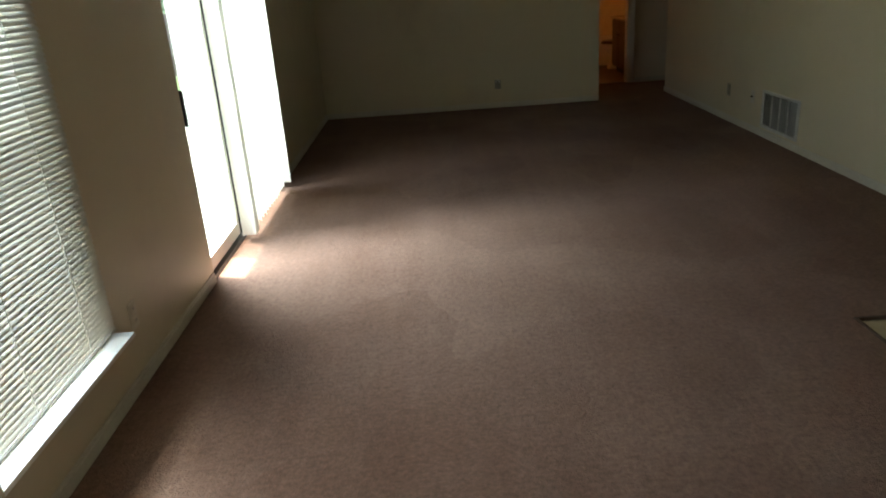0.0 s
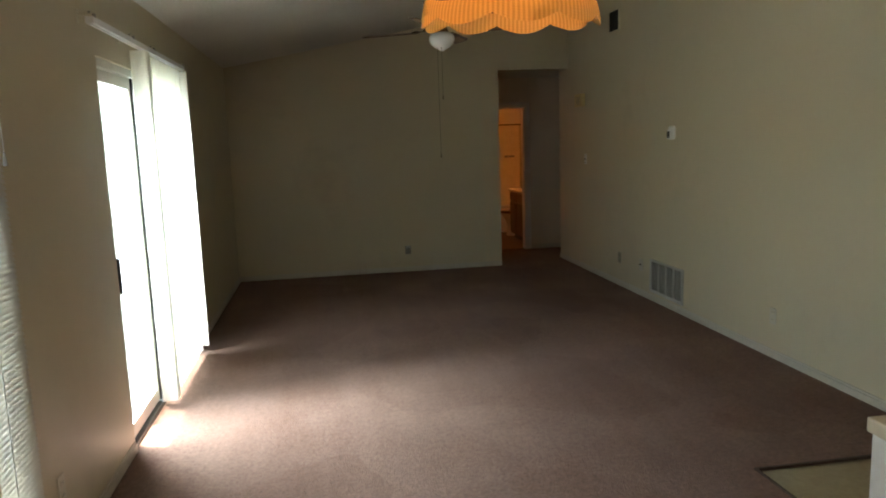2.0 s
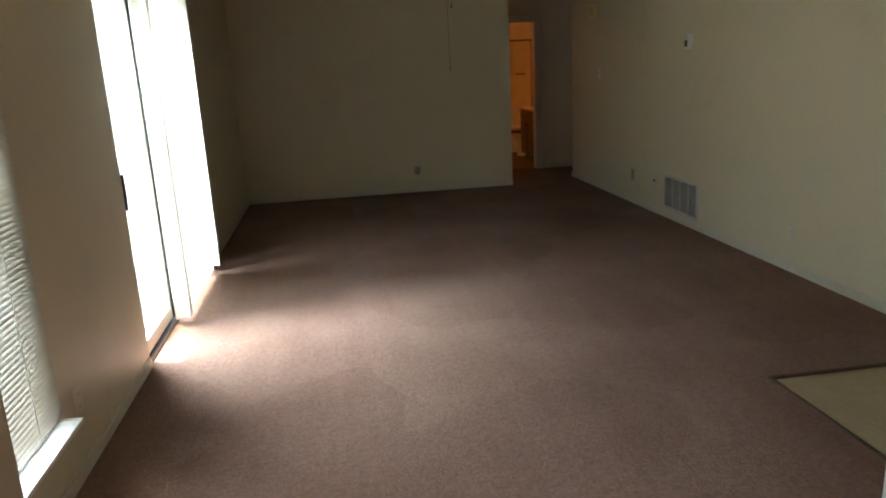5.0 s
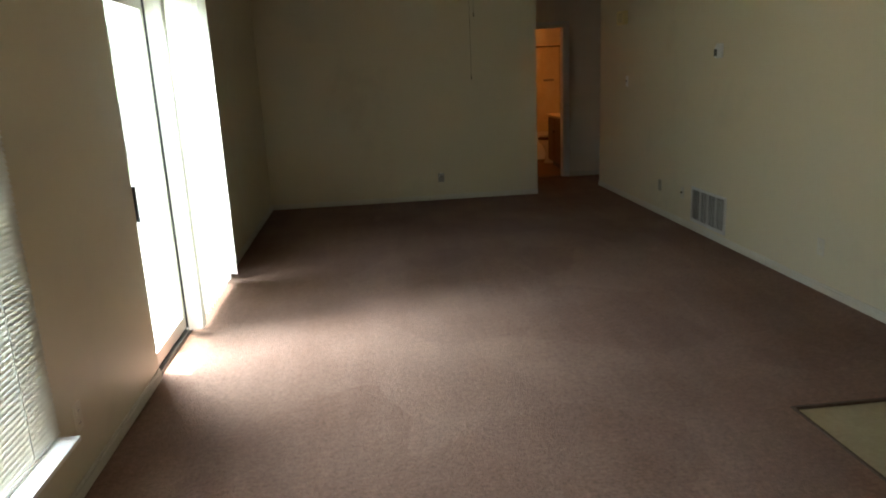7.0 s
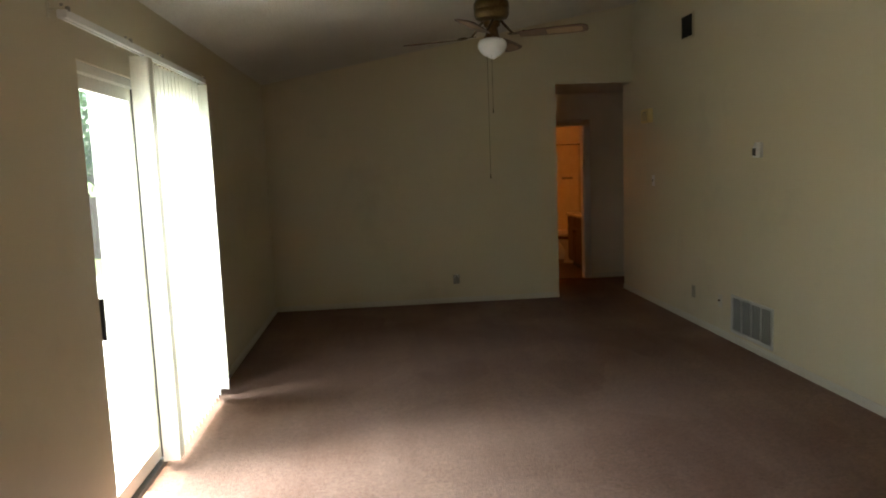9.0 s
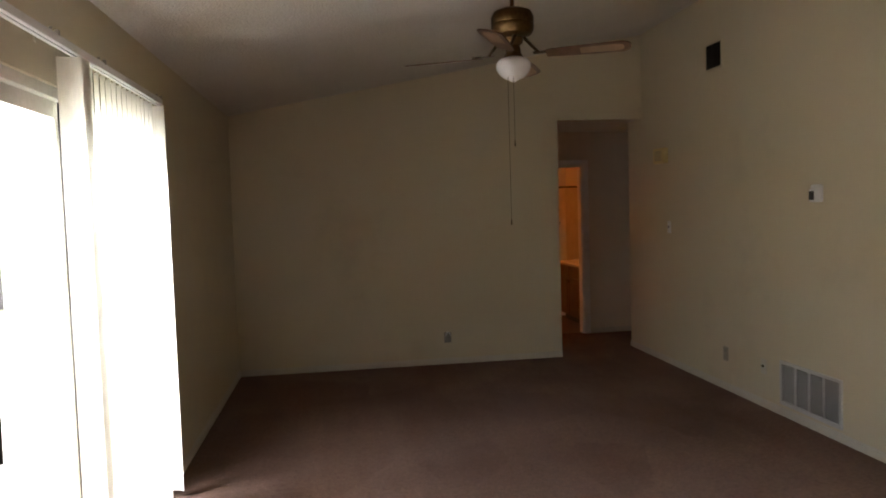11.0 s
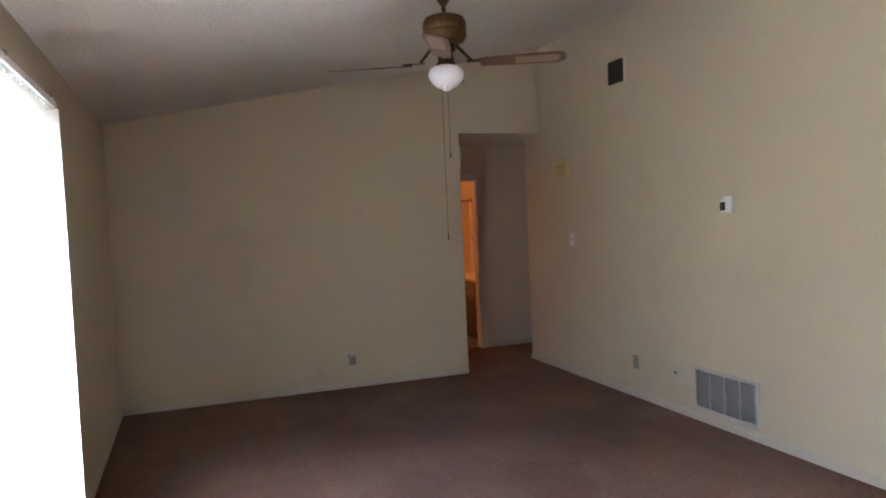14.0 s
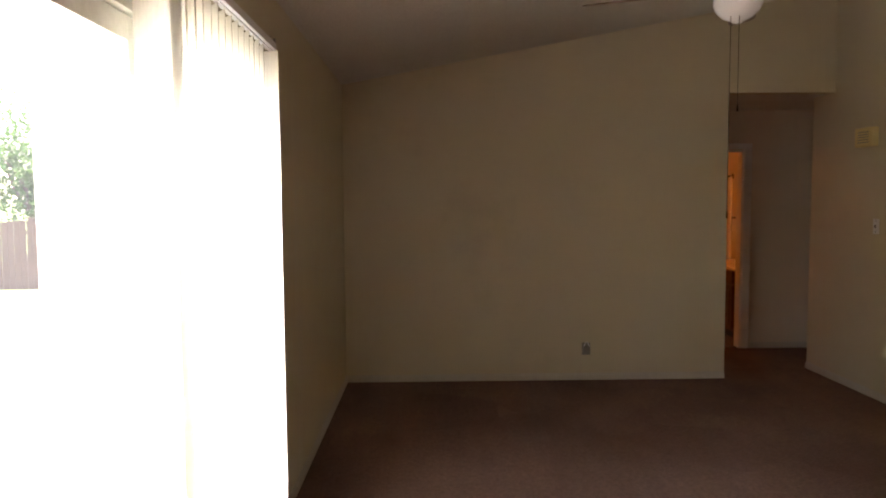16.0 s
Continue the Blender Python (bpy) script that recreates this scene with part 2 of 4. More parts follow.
def wood_material(name, dark, light, scale=(1, 1, 1), rough=0.4):
    m, t, b = material(name)
    v = coords(t, "Object", scale)
    n, w = node(t, "ShaderNodeTexNoise", Scale=3.0, Detail=6.0), node(t, "ShaderNodeTexNoise", Scale=24.0, Detail=5.0)
    for x in (n, w):
        t.links.new(v, x.inputs["Vector"])
    f = mix_colour(t, 0.5, n.outputs["Fac"], w.outputs["Fac"])
    t.links.new(ramp(t, f, [(0.32, dark), (0.65, light)]), b.inputs["Base Color"])
    b.inputs["Roughness"].default_value = rough
    bp = node(t, "ShaderNodeBump", Strength=0.2, Distance=0.001)
    t.links.new(w.outputs["Fac"], bp.inputs["Height"])
    t.links.new(bp.outputs["Normal"], b.inputs["Normal"])
    return m


CARPET = carpet_material()
WALL = wall_material("cream_wall_paint", (0.545, 0.475, 0.332), (0.615, 0.540, 0.382), 0.42)
# Hall copy of the wall paint, lightened to stand in for missing hall light.
HALLWALL = wall_material("lightened_hall_paint", (0.64, 0.565, 0.45), (0.70, 0.62, 0.50), 0.5)
CEILING = popcorn_material()
TRIM = mottled("cream_trim_paint", (0.54, 0.50, 0.42), (0.63, 0.59, 0.50), 0.4, 2.0, 40.0, 0.06)
WHITE = mottled("white_paint", (0.74, 0.73, 0.70), (0.82, 0.81, 0.78), 0.4, 2.0, 50.0, 0.04)
VINYL = mottled("beige_vinyl", (0.30, 0.235, 0.125), (0.40, 0.32, 0.185), 0.45, 3.0, 45.0, 0.08)
SLAT = see_through("cream_blind_slat", (0.68, 0.65, 0.58), 0.02, 0.45)
VANE = see_through("ivory_vinyl_vane", (0.78, 0.73, 0.61), 0.06, 0.5)
GLASS = dusty_glass()
SCREEN = insect_mesh()
ALU = mottled("mill_aluminium", (0.10, 0.105, 0.115), (0.17, 0.175, 0.19), 0.45, 3.0, 90.0, 0.03, metal=0.5)
DARKALU = mottled("grey_aluminium_track", (0.10, 0.105, 0.11), (0.19, 0.195, 0.2), 0.4, 4.0, 80.0, 0.05, metal=0.6)
FRAMEWHITE = mottled("ivory_door_frame", (0.66, 0.64, 0.57), (0.78, 0.76, 0.70), 0.42, 3.0, 60.0, 0.03)
BLACK = mottled("black_plastic", (0.012, 0.012, 0.012), (0.03, 0.03, 0.03), 0.4, 5.0, 90.0, 0.03)
IVORY = mottled("ivory_plastic", (0.60, 0.55, 0.42), (0.68, 0.63, 0.50), 0.38, 5.0, 90.0, 0.02)
BEIGE = mottled("dull_beige_plastic", (0.27, 0.25, 0.19), (0.34, 0.31, 0.24), 0.45, 5.0, 90.0, 0.02)
WHITEPL = mottled("white_plastic", (0.76, 0.76, 0.75), (0.84, 0.84, 0.83), 0.35, 5.0, 90.0, 0.02)
GREYPL = mottled("grey_plastic", (0.20, 0.19, 0.17), (0.30, 0.28, 0.25), 0.45, 5.0, 80.0, 0.03)
CHIME = mottled("yellowed_plastic", (0.70, 0.57, 0.25), (0.78, 0.65, 0.31), 0.5, 6.0, 60.0, 0.03)
GRILLE = mottled("grey_white_grille_paint", (0.50, 0.49, 0.46), (0.60, 0.59, 0.56), 0.42, 4.0, 80.0, 0.03)
BAY_SHADE = mottled("grille_bay_shade", (0.07, 0.065, 0.06), (0.13, 0.12, 0.11), 0.9, 6.0, 90.0, 0.3)
DUCT_SHADE = mottled("duct_shade", (0.012, 0.011, 0.010), (0.03, 0.028, 0.025), 0.7, 4.0, 60.0, 0.05)
BRASS = mottled("antique_brass", (0.075, 0.043, 0.02), (0.20, 0.125, 0.055), 0.38, 6.0, 50.0, 0.05, metal=0.95)
DARKBRASS = mottled("dark_bronze", (0.05, 0.035, 0.02), (0.11, 0.075, 0.04), 0.4, 6.0, 50.0, 0.05, metal=0.85)
BLADE = wood_material("walnut_fan_blade", (0.06, 0.028, 0.014), (0.17, 0.085, 0.045), (2, 12, 2), 0.4)
CANE = mottled("cane_inlay", (0.30, 0.20, 0.12), (0.44, 0.31, 0.20), 0.55, 6.0, 160.0, 0.3)
OPAL = see_through("opal_glass", (0.86, 0.86, 0.87), 0.2, 0.12, 0.02)
RATTAN = rattan_material("woven_cane", (0.36, 0.210, 0.080), (0.04, 0.018, 0.007), 0.88)
SKIRT = rattan_material("woven_cane_skirt", (0.68, 0.40, 0.14), (0.50, 0.27, 0.085), 0.0)
RIB = mottled("dark_wrapped_cane", (0.02, 0.011, 0.006), (0.055, 0.03, 0.016), 0.55, 20.0, 120.0, 0.4)
BULB = glowing("lit_bulb", (1.0, 0.54, 0.19), 4.6)
BATHBULB = glowing("lit_vanity_bulb", (1.0, 0.50, 0.14), 0.6)
BATHWALL = wall_material("bathroom_wall_paint", (0.66, 0.60, 0.48), (0.72, 0.66, 0.54), 0.4)
BATHFLOOR = mottled("brown_bathroom_vinyl", (0.12, 0.075, 0.05), (0.20, 0.13, 0.09), 0.5, 4.0, 40.0, 0.05)
VANITYWOOD = wood_material("red_stained_wood", (0.06, 0.020, 0.010), (0.15, 0.055, 0.026), (6, 6, 1), 0.35)
CULTURED = mottled("cream_cultured_marble", (0.66, 0.58, 0.42), (0.78, 0.71, 0.56), 0.2, 5.0, 30.0, 0.0)
PORCELAIN = mottled("white_porcelain", (0.78, 0.77, 0.74), (0.84, 0.83, 0.80), 0.12, 3.0, 20.0, 0.0)
SEATWOOD = wood_material("dark_wood_seat", (0.035, 0.016, 0.010), (0.09, 0.04, 0.022), (8, 2, 2), 0.3)
CHROME = mottled("chrome", (0.55, 0.55, 0.55), (0.65, 0.65, 0.65), 0.15, 4.0, 60.0, 0.0, metal=1.0, rough_var=0.04)
CONCRETE = mottled("patio_concrete", (0.29, 0.275, 0.25), (0.40, 0.385, 0.355), 0.9, 0.8, 50.0, 0.3)
LAWN = mottled("lawn", (0.05, 0.085, 0.02), (0.12, 0.17, 0.05), 0.95, 0.6, 30.0, 0.8, dist=0.03)
FENCEWOOD = wood_material("weathered_fence_wood", (0.042, 0.020, 0.012), (0.098, 0.046, 0.030), (6, 6, 0.6), 0.8)
BARK = mottled("bark", (0.06, 0.045, 0.035), (0.15, 0.115, 0.09), 0.9, 3.0, 30.0, 0.8, dist=0.02)
LEAF = see_through("green_leaf", (0.045, 0.115, 0.022), 0.4, 0.5, 0.5)
STUCCO = mottled("tan_stucco", (0.40, 0.35, 0.28), (0.50, 0.45, 0.37), 0.9, 1.0, 70.0, 0.4)
ROOF = mottled("roof_shingle", (0.10, 0.085, 0.075), (0.18, 0.155, 0.135), 0.9, 1.0, 40.0, 0.4)


# ---------------------------------------------------------------- mesh helpers
def box(bm, x0, x1, y0, y1, z0, z1, bevel=0.0):
    m = Matrix.Translation(((x0 + x1) / 2, (y0 + y1) / 2, (z0 + z1) / 2)) @ Matrix.Diagonal((abs(x1 - x0), abs(y1 - y0), abs(z1 - z0), 1))
    made = bmesh.ops.create_cube(bm, size=1.0, matrix=m)
    if bevel:
        edges = list({e for v in made["verts"] for e in v.link_edges})
        bmesh.ops.bevel(bm, geom=edges, offset=bevel, segments=2, affect="EDGES", profile=0.6)
    return bm


def tube(bm, a, b, r, r2=None, sides=14):
    a, b = Vector(a), Vector(b)
    m = Matrix.Translation((a + b) / 2) @ (b - a).to_track_quat("Z", "Y").to_matrix().to_4x4()
    bmesh.ops.create_cone(bm, cap_ends=True, segments=sides, radius1=r, radius2=r if r2 is None else r2, depth=(b - a).length, matrix=m)
    return bm


def lathe(bm, profile, centre=(0, 0, 0), sides=32):
    """A turned shape from (radius, height) pairs."""
    rings = []
    for r, z in profile:
        rings.append([bm.verts.new((centre[0] + r * math.cos(2 * math.pi * k / sides), centre[1] + r * math.sin(2 * math.pi * k / sides), centre[2] + z)) for k in range(sides)])
    for lo, hi in zip(rings, rings[1:]):
        for k in range(sides):
            bm.faces.new((lo[k], lo[(k + 1) % sides], hi[(k + 1) % sides], hi[k]))
    if profile[0][0] > 1e-4:
        bm.faces.new(rings[0][::-1])
    if profile[-1][0] > 1e-4:
        bm.faces.new(rings[-1])
    bmesh.ops.remove_doubles(bm, verts=bm.verts, dist=1e-5)
    return bm


def prism(bm, outline, y0, y1):
    """An outline in x and z, drawn out along y."""
    a, b = [bm.verts.new((x, y0, z)) for x, z in outline], [bm.verts.new((x, y1, z)) for x, z in outline]
    bm.faces.new(a)
    bm.faces.new(b[::-1])
    for k in range(len(a)):
        j = (k + 1) % len(a)
        bm.faces.new((a[k], b[k], b[j], a[j]))
    return bm


def as_mesh(name, bm, mat, smooth=False):
    bmesh.ops.recalc_face_normals(bm, faces=bm.faces)
    me = bpy.data.meshes.new(name)
    bm.to_mesh(me)
    bm.free()
    me.materials.append(mat)
    if smooth:
        me.polygons.foreach_set("use_smooth", [True] * len(me.polygons))
        me.set_sharp_from_angle(angle=radians(40))
    return me


def part(name, bm, mat, parent=None, label="", smooth=False):
    """Links a bmesh as one mesh object, under a thing or a part."""
    ob = new(name, as_mesh(name, bm, mat, smooth))
    ob.parent = parent
    return tagged(ob, label)


def piece(name, mesh, parent, m):
    ob = new(name, mesh)
    ob.parent = parent
    ob.matrix_basis = m
    return ob


def thing(name, at=(0, 0, 0), label="", category="", group="", rz=0.0):
    ob = new(name)
    ob.empty_display_size = 0.1
    ob.matrix_basis = pose(*at, 0, 0, rz)
    return tagged(ob, label, category, group)


def setting(name, bm, mat, label, category, smooth=False):
    return tagged(part(name, bm, mat, None, "", smooth), label, category, kind="structure")


B = bmesh.new

# ---------------------------------------------------------------- plan
W, FAR = 4.16, 8.30                  # room width, inner face of the far wall
LOW, RISE = 2.52, 0.1875             # ceiling height at the west wall, its rise per metre
EAST_END, HALL_BACK, HALL_H = 8.64, 9.52, 2.44
OPEN_X = 3.26                        # west edge of the hall opening
WIN = (0.98, 2.13, 0.305, 2.15)       # window: y0, y1, z0, z1
SLD = (3.41, 5.31, 2.085)             # sliding door: y0, y1, height
STUB = (0.60, 0.60)                  # wall return beside the window: its end in x, its north face
BACK = -2.4
VIN = (3.05, 2.45)                   # corner of the vinyl floor


def top(x):
    return LOW + RISE * x


# floors
bm = B()
box(bm, 0, W, VIN[1], FAR, -0.06, 0)
box(bm, 0, VIN[0], BACK, VIN[1], -0.06, 0)
box(bm, OPEN_X, W, FAR, HALL_BACK, -0.06, 0)
box(bm, W, 5.9, EAST_END, HALL_BACK, -0.06, 0)
box(bm, 1.9, OPEN_X, 8.42, HALL_BACK, -0.06, 0)
setting("floor", bm, CARPET, "worn brown cut-pile carpet with vacuum marks", "carpet")
bm = B()
box(bm, VIN[0], W, BACK, VIN[1], -0.07, -0.010)
setting("vinyl_floor", bm, VINYL, "beige sheet vinyl floor set into the carpet", "vinyl floor")
# Carpet edge coloured darker than the pile, for the shadow along the vinyl.
bm = B()
box(bm, VIN[0] - 0.012, VIN[0] + 0.006, 0.2, VIN[1] + 0.012, -0.04, 0.006, 0.004)
box(bm, VIN[0] + 0.006, W, VIN[1] - 0.004, VIN[1] + 0.012, -0.04, 0.006, 0.004)
setting("shaded_carpet_edge", bm, mottled("shadow_toned_carpet_edge", (0.07, 0.045, 0.03), (0.12, 0.08, 0.055), 0.95, 4.0, 120.0, 0.8, dist=0.006), "rolled carpet edge beside the vinyl floor, its shadow put into the dark colour", "trim")
bm = B()
box(bm, 2.8, 4.62, HALL_BACK + 0.05, 12.25, -0.06, 0.002)
setting("bathroom_floor", bm, BATHFLOOR, "dark brown bathroom vinyl floor", "floor")

# west wall, with window and sliding-door openings
T = 0.15
bm = B()
for y0, y1, z0, z1 in ((BACK, WIN[0], 0, LOW), (WIN[0], WIN[1], 0, WIN[2]), (WIN[0], WIN[1], WIN[3], LOW), (WIN[1], SLD[0], 0, LOW),
                       (SLD[0], SLD[1], SLD[2], LOW), (SLD[1], FAR + 0.12, 0, LOW)):
    box(bm, -T, 0, y0, y1, z0 - (0.15 if z0 == 0 else 0), z1)
setting("wall_west", bm, WALL, "cream painted wall with a window and a sliding door", "wall")

bm = B()
prism(bm, [(W, -0.1), (W + 0.12, -0.1), (W + 0.12, top(W + 0.12)), (W, top(W))], BACK, EAST_END)
setting("wall_east", bm, WALL, "tall cream painted wall under the sloped ceiling", "wall")

bm = B()
prism(bm, [(0, -0.1), (OPEN_X, -0.1), (OPEN_X, top(OPEN_X)), (0, top(0))], FAR, FAR + 0.12)
prism(bm, [(OPEN_X, HALL_H), (W, HALL_H), (W, top(W)), (OPEN_X, top(OPEN_X))], FAR, FAR + 0.12)
setting("wall_north", bm, WALL, "cream painted end wall with a hall opening", "wall")

bm = B()
prism(bm, [(0, -0.1), (STUB[0], -0.1), (STUB[0], top(STUB[0])), (0, top(0))], STUB[1] - 0.12, STUB[1])
setting("wall_stub", bm, WALL, "short cream wall return beside the window", "wall")
bm = B()
prism(bm, [(-T, -0.1), (W + 0.12, -0.1), (W + 0.12, top(W + 0.12)), (-T, top(-T))], BACK - 0.12, BACK)
setting("wall_south", bm, WALL, "plain cream wall behind the dining space", "wall")

bm = B()
prism(bm, [(-T, top(-T)), (W + 0.12, top(W + 0.12)), (W + 0.12, top(W + 0.12) + 0.14), (-T, top(-T) + 0.14)], BACK - 0.12, FAR + 0.12)
setting("ceiling", bm, CEILING, "sloped white popcorn-textured ceiling", "ceiling")

# hall
BD = (3.17, 3.93, 2.04)
bm = B()
box(bm, 1.9, BD[0], HALL_BACK, HALL_BACK + 0.11, -0.1, HALL_H)
box(bm, BD[1], 5.9, HALL_BACK, HALL_BACK + 0.11, -0.1, HALL_H)
box(bm, BD[0], BD[1], HALL_BACK, HALL_BACK + 0.11, BD[2], HALL_H)
setting("wall_hall", bm, HALLWALL, "dim cream hall wall around a bathroom doorway", "wall")
bm = B()
box(bm, 1.78, 1.9, 8.42, HALL_BACK + 0.11, -0.1, HALL_H)
box(bm, 5.9, 6.02, 8.52, HALL_BACK + 0.11, -0.1, HALL_H)
box(bm, W + 0.12, 5.9, 8.52, EAST_END, -0.1, HALL_H)
setting("wall_hall_ends", bm, HALLWALL, "dim cream end walls of the hall", "wall")
bm = B()
box(bm, OPEN_X, W, FAR + 0.12, HALL_BACK, HALL_H, HALL_H + 0.1)
box(bm, 1.78, OPEN_X, FAR + 0.12, HALL_BACK + 0.11, HALL_H, HALL_H + 0.1)
box(bm, W, 6.02, EAST_END, HALL_BACK + 0.11, HALL_H, HALL_H + 0.1)
setting("ceiling_hall", bm, CEILING, "low white popcorn ceiling of the hall", "ceiling")

# bathroom shell
bm = B()
box(bm, 2.68, 2.8, HALL_BACK + 0.11, 12.37, -0.1, HALL_H)
box(bm, 4.62, 4.74, HALL_BACK + 0.11, 12.37, -0.1, HALL_H)
box(bm, 2.8, 4.62, 12.25, 12.37, -0.1, HALL_H)
setting("wall_bathroom", bm, BATHWALL, "warm lit cream bathroom walls", "wall")
bm = B()
box(bm, 2.68, 4.74, HALL_BACK + 0.11, 12.37, HALL_H, HALL_H + 0.1)
setting("ceiling_bathroom", bm, BATHWALL, "plain painted bathroom ceiling", "ceiling")


# baseboards
def baseboard(bm, x0, x1, y0, y1, face):
    """A run along a wall with a thinner moulded top; face tells the side that looks into the room."""
    d = 0.013
    if face in "+x -x":
        s = 1 if face == "+x" else -1
        box(bm, x0, x0 + s * d, y0, y1, 0, 0.044, 0.002)
        box(bm, x0, x0 + s * d * 0.6, y0, y1, 0.044, 0.060, 0.003)
    else:
        s = 1 if face == "+y" else -1
        box(bm, x0, x1, y0, y0 + s * d, 0, 0.044, 0.002)
        box(bm, x0, x1, y0, y0 + s * d * 0.6, 0.044, 0.060, 0.003)


bm = B()
baseboard(bm, 0, 0, STUB[1], SLD[0] - 0.01, "+x")
baseboard(bm, 0, 0, SLD[1] + 0.01, FAR, "+x")
baseboard(bm, 0.013, OPEN_X, FAR, FAR, "-y")
baseboard(bm, W, W, VIN[1], EAST_END, "-x")
baseboard(bm, BD[1] + 0.085, 5.9, HALL_BACK, HALL_BACK, "-y")
baseboard(bm, W - 0.0, W + 0.3, EAST_END, EAST_END, "+y")
baseboard(bm, 0.013, STUB[0], STUB[1], STUB[1], "+y")
setting("baseboard", bm, TRIM, "cream painted wooden baseboards", "baseboard")

# ---------------------------------------------------------------- window with mini blind
win = tagged(thing("window_1", (-0.09, (WIN[0] + WIN[1]) / 2, WIN[2]), "tall aluminium window behind a closed mini blind", "window"), kind="structure")
wy, wz = (WIN[1] - WIN[0]) / 2, WIN[3] - WIN[2]
bm = B()
for y0, y1, z0, z1 in ((-wy, wy, 0, 0.04), (-wy, wy, wz - 0.04, wz), (-wy, -wy + 0.04, 0.04, wz - 0.04), (wy - 0.04, wy, 0.04, wz - 0.04), (-wy + 0.04, wy - 0.04, wz * 0.5 - 0.02, wz * 0.5 + 0.02)):
    box(bm, -0.035, 0.015, y0, y1, z0, z1, 0.003)
part("window_frame", bm, FRAMEWHITE, win)
for z0, z1 in ((0.04, wz * 0.5 - 0.02), (wz * 0.5 + 0.02, wz - 0.04)):
    bm = B()
    box(bm, -0.012, -0.008, -wy + 0.04, wy - 0.04, z0, z1)
    part("pane", bm, GLASS, win).visible_shadow = False
bm = B()
box(bm, 0.015, 0.186, -wy + 0.001, wy - 0.001, 0.001, 0.020, 0.004)
box(bm, 0.092, 0.186, wy - 0.001, wy + 0.03, 0.001, 0.020, 0.004)
part("window_sill", bm, WHITE, win, "white painted sill board")

wy += 0.03
blind = thing("mini_blind", (0.011, (WIN[0] + WIN[1]) / 2 + 0.03, WIN[2]), "closed cream mini blind with narrow metal slats", "blind")
bm = B()
box(bm, -0.014, 0.014, -wy + 0.012, wy - 0.012, wz - 0.032, wz - 0.002, 0.002)
part("headrail", bm, SLAT, blind)
bm = B()
box(bm, -0.010, 0.010, -wy + 0.014, wy - 0.014, 0.024, 0.036, 0.004)
part("bottom_rail", bm, SLAT, blind)
bm = B()
n_seg = 5
rows_v = []
for k in range(n_seg + 1):
    u = -0.0133 + 0.0266 * k / n_seg
    h = 0.0026 * (1 - (u / 0.0133) ** 2)
    rows_v.append([bm.verts.new((u, s * (wy - 0.014), h)) for s in (-1, 1)])
for a, b in zip(rows_v, rows_v[1:]):
    bm.faces.new((a[0], b[0], b[1], a[1]))
slat_mesh = as_mesh("slat", bm, SLAT, True)
n_slats = int((wz - 0.075) / 0.0205)
for k in range(n_slats):
    piece("slat", slat_mesh, blind, pose(0, 0, 0.048 + 0.0205 * k, 0, 56 + random.uniform(-0.35, 0.35), 0))
for y in (-wy * 0.62, 0.0, wy * 0.62):
    bm = B()
    tube(bm, (0.013, y, 0.03), (0.013, y, wz - 0.03), 0.0011, sides=6)
    part("ladder_cord", bm, SLAT, blind)
bm = B()
tube(bm, (0.021, 0.07 - wy, wz - 0.04), (0.024, 0.07 - wy, wz - 0.95), 0.0035, sides=8)
part("tilt_wand", bm, WHITEPL, blind, "clear plastic tilt wand")
part("lift_cord", tube(B(), (0.022, wy - 0.035, 1.31), (0.020, wy - 0.035, wz - 0.03), 0.0014, sides=6), WHITEPL, blind)
part("cord_tassel", lathe(B(), [(0.0, 1.265), (0.008, 1.266), (0.007, 1.285), (0.003, 1.312), (0.0, 1.314)], (0.022, wy - 0.035, 0), 10), GREYPL, blind, "small grey cord tassel", True)
bm = B()
box(bm, -0.016, 0.020, wy - 0.012, wy - 0.004, wz - 0.036, wz - 0.001, 0.002)
part("bracket", bm, SLAT, blind)

# ---------------------------------------------------------------- sliding glass door
sy, sh = SLD[1] - SLD[0], SLD[2]
door = tagged(thing("door_1", (0, SLD[0], 0), "closed sliding glass patio door in a pale frame", "sliding door"), kind="structure")
bm = B()
box(bm, -0.145, -0.012, 0, sy, sh - 0.045, sh - 0.001, 0.003)
part("head_frame", bm, FRAMEWHITE, door)
for y0, y1 in ((0.001, 0.018), (sy - 0.018, sy - 0.001)):
    bm = B()
    box(bm, -0.145, -0.012, y0, y1, 0.0, sh - 0.046, 0.003)
    part("jamb", bm, FRAMEWHITE, door)
bm = B()
box(bm, -0.15, -0.006, 0.0, sy, -0.02, 0.018, 0.003)
for x in (-0.118, -0.082, -0.046):
    box(bm, x - 0.003, x + 0.003, 0.04, sy - 0.04, 0.018, 0.034)
part("sill_track", bm, DARKALU, door, "dark grey metal sill track")


def glazed_panel(name, x, y0, y1, mat, parent):
    ob = part(name, box(B(), x - 0.016, x + 0.016, y0, y0 + 0.052, 0.03, sh - 0.05, 0.003), mat, parent)
    part("stile", box(B(), x - 0.016, x + 0.016, y1 - 0.052, y1, 0.03, sh - 0.05, 0.003), mat, ob)
    for z0, z1 in ((0.03, 0.11), (sh - 0.115, sh - 0.05)):
        part("rail", box(B(), x - 0.016, x + 0.016, y0 + 0.052, y1 - 0.052, z0, z1, 0.003), mat, ob)
    pane = part("pane", box(B(), x - 0.003, x + 0.003, y0 + 0.048, y1 - 0.048, 0.105, sh - 0.11), GLASS, ob, "dusty clear glass")
    pane.visible_shadow = False
    return ob


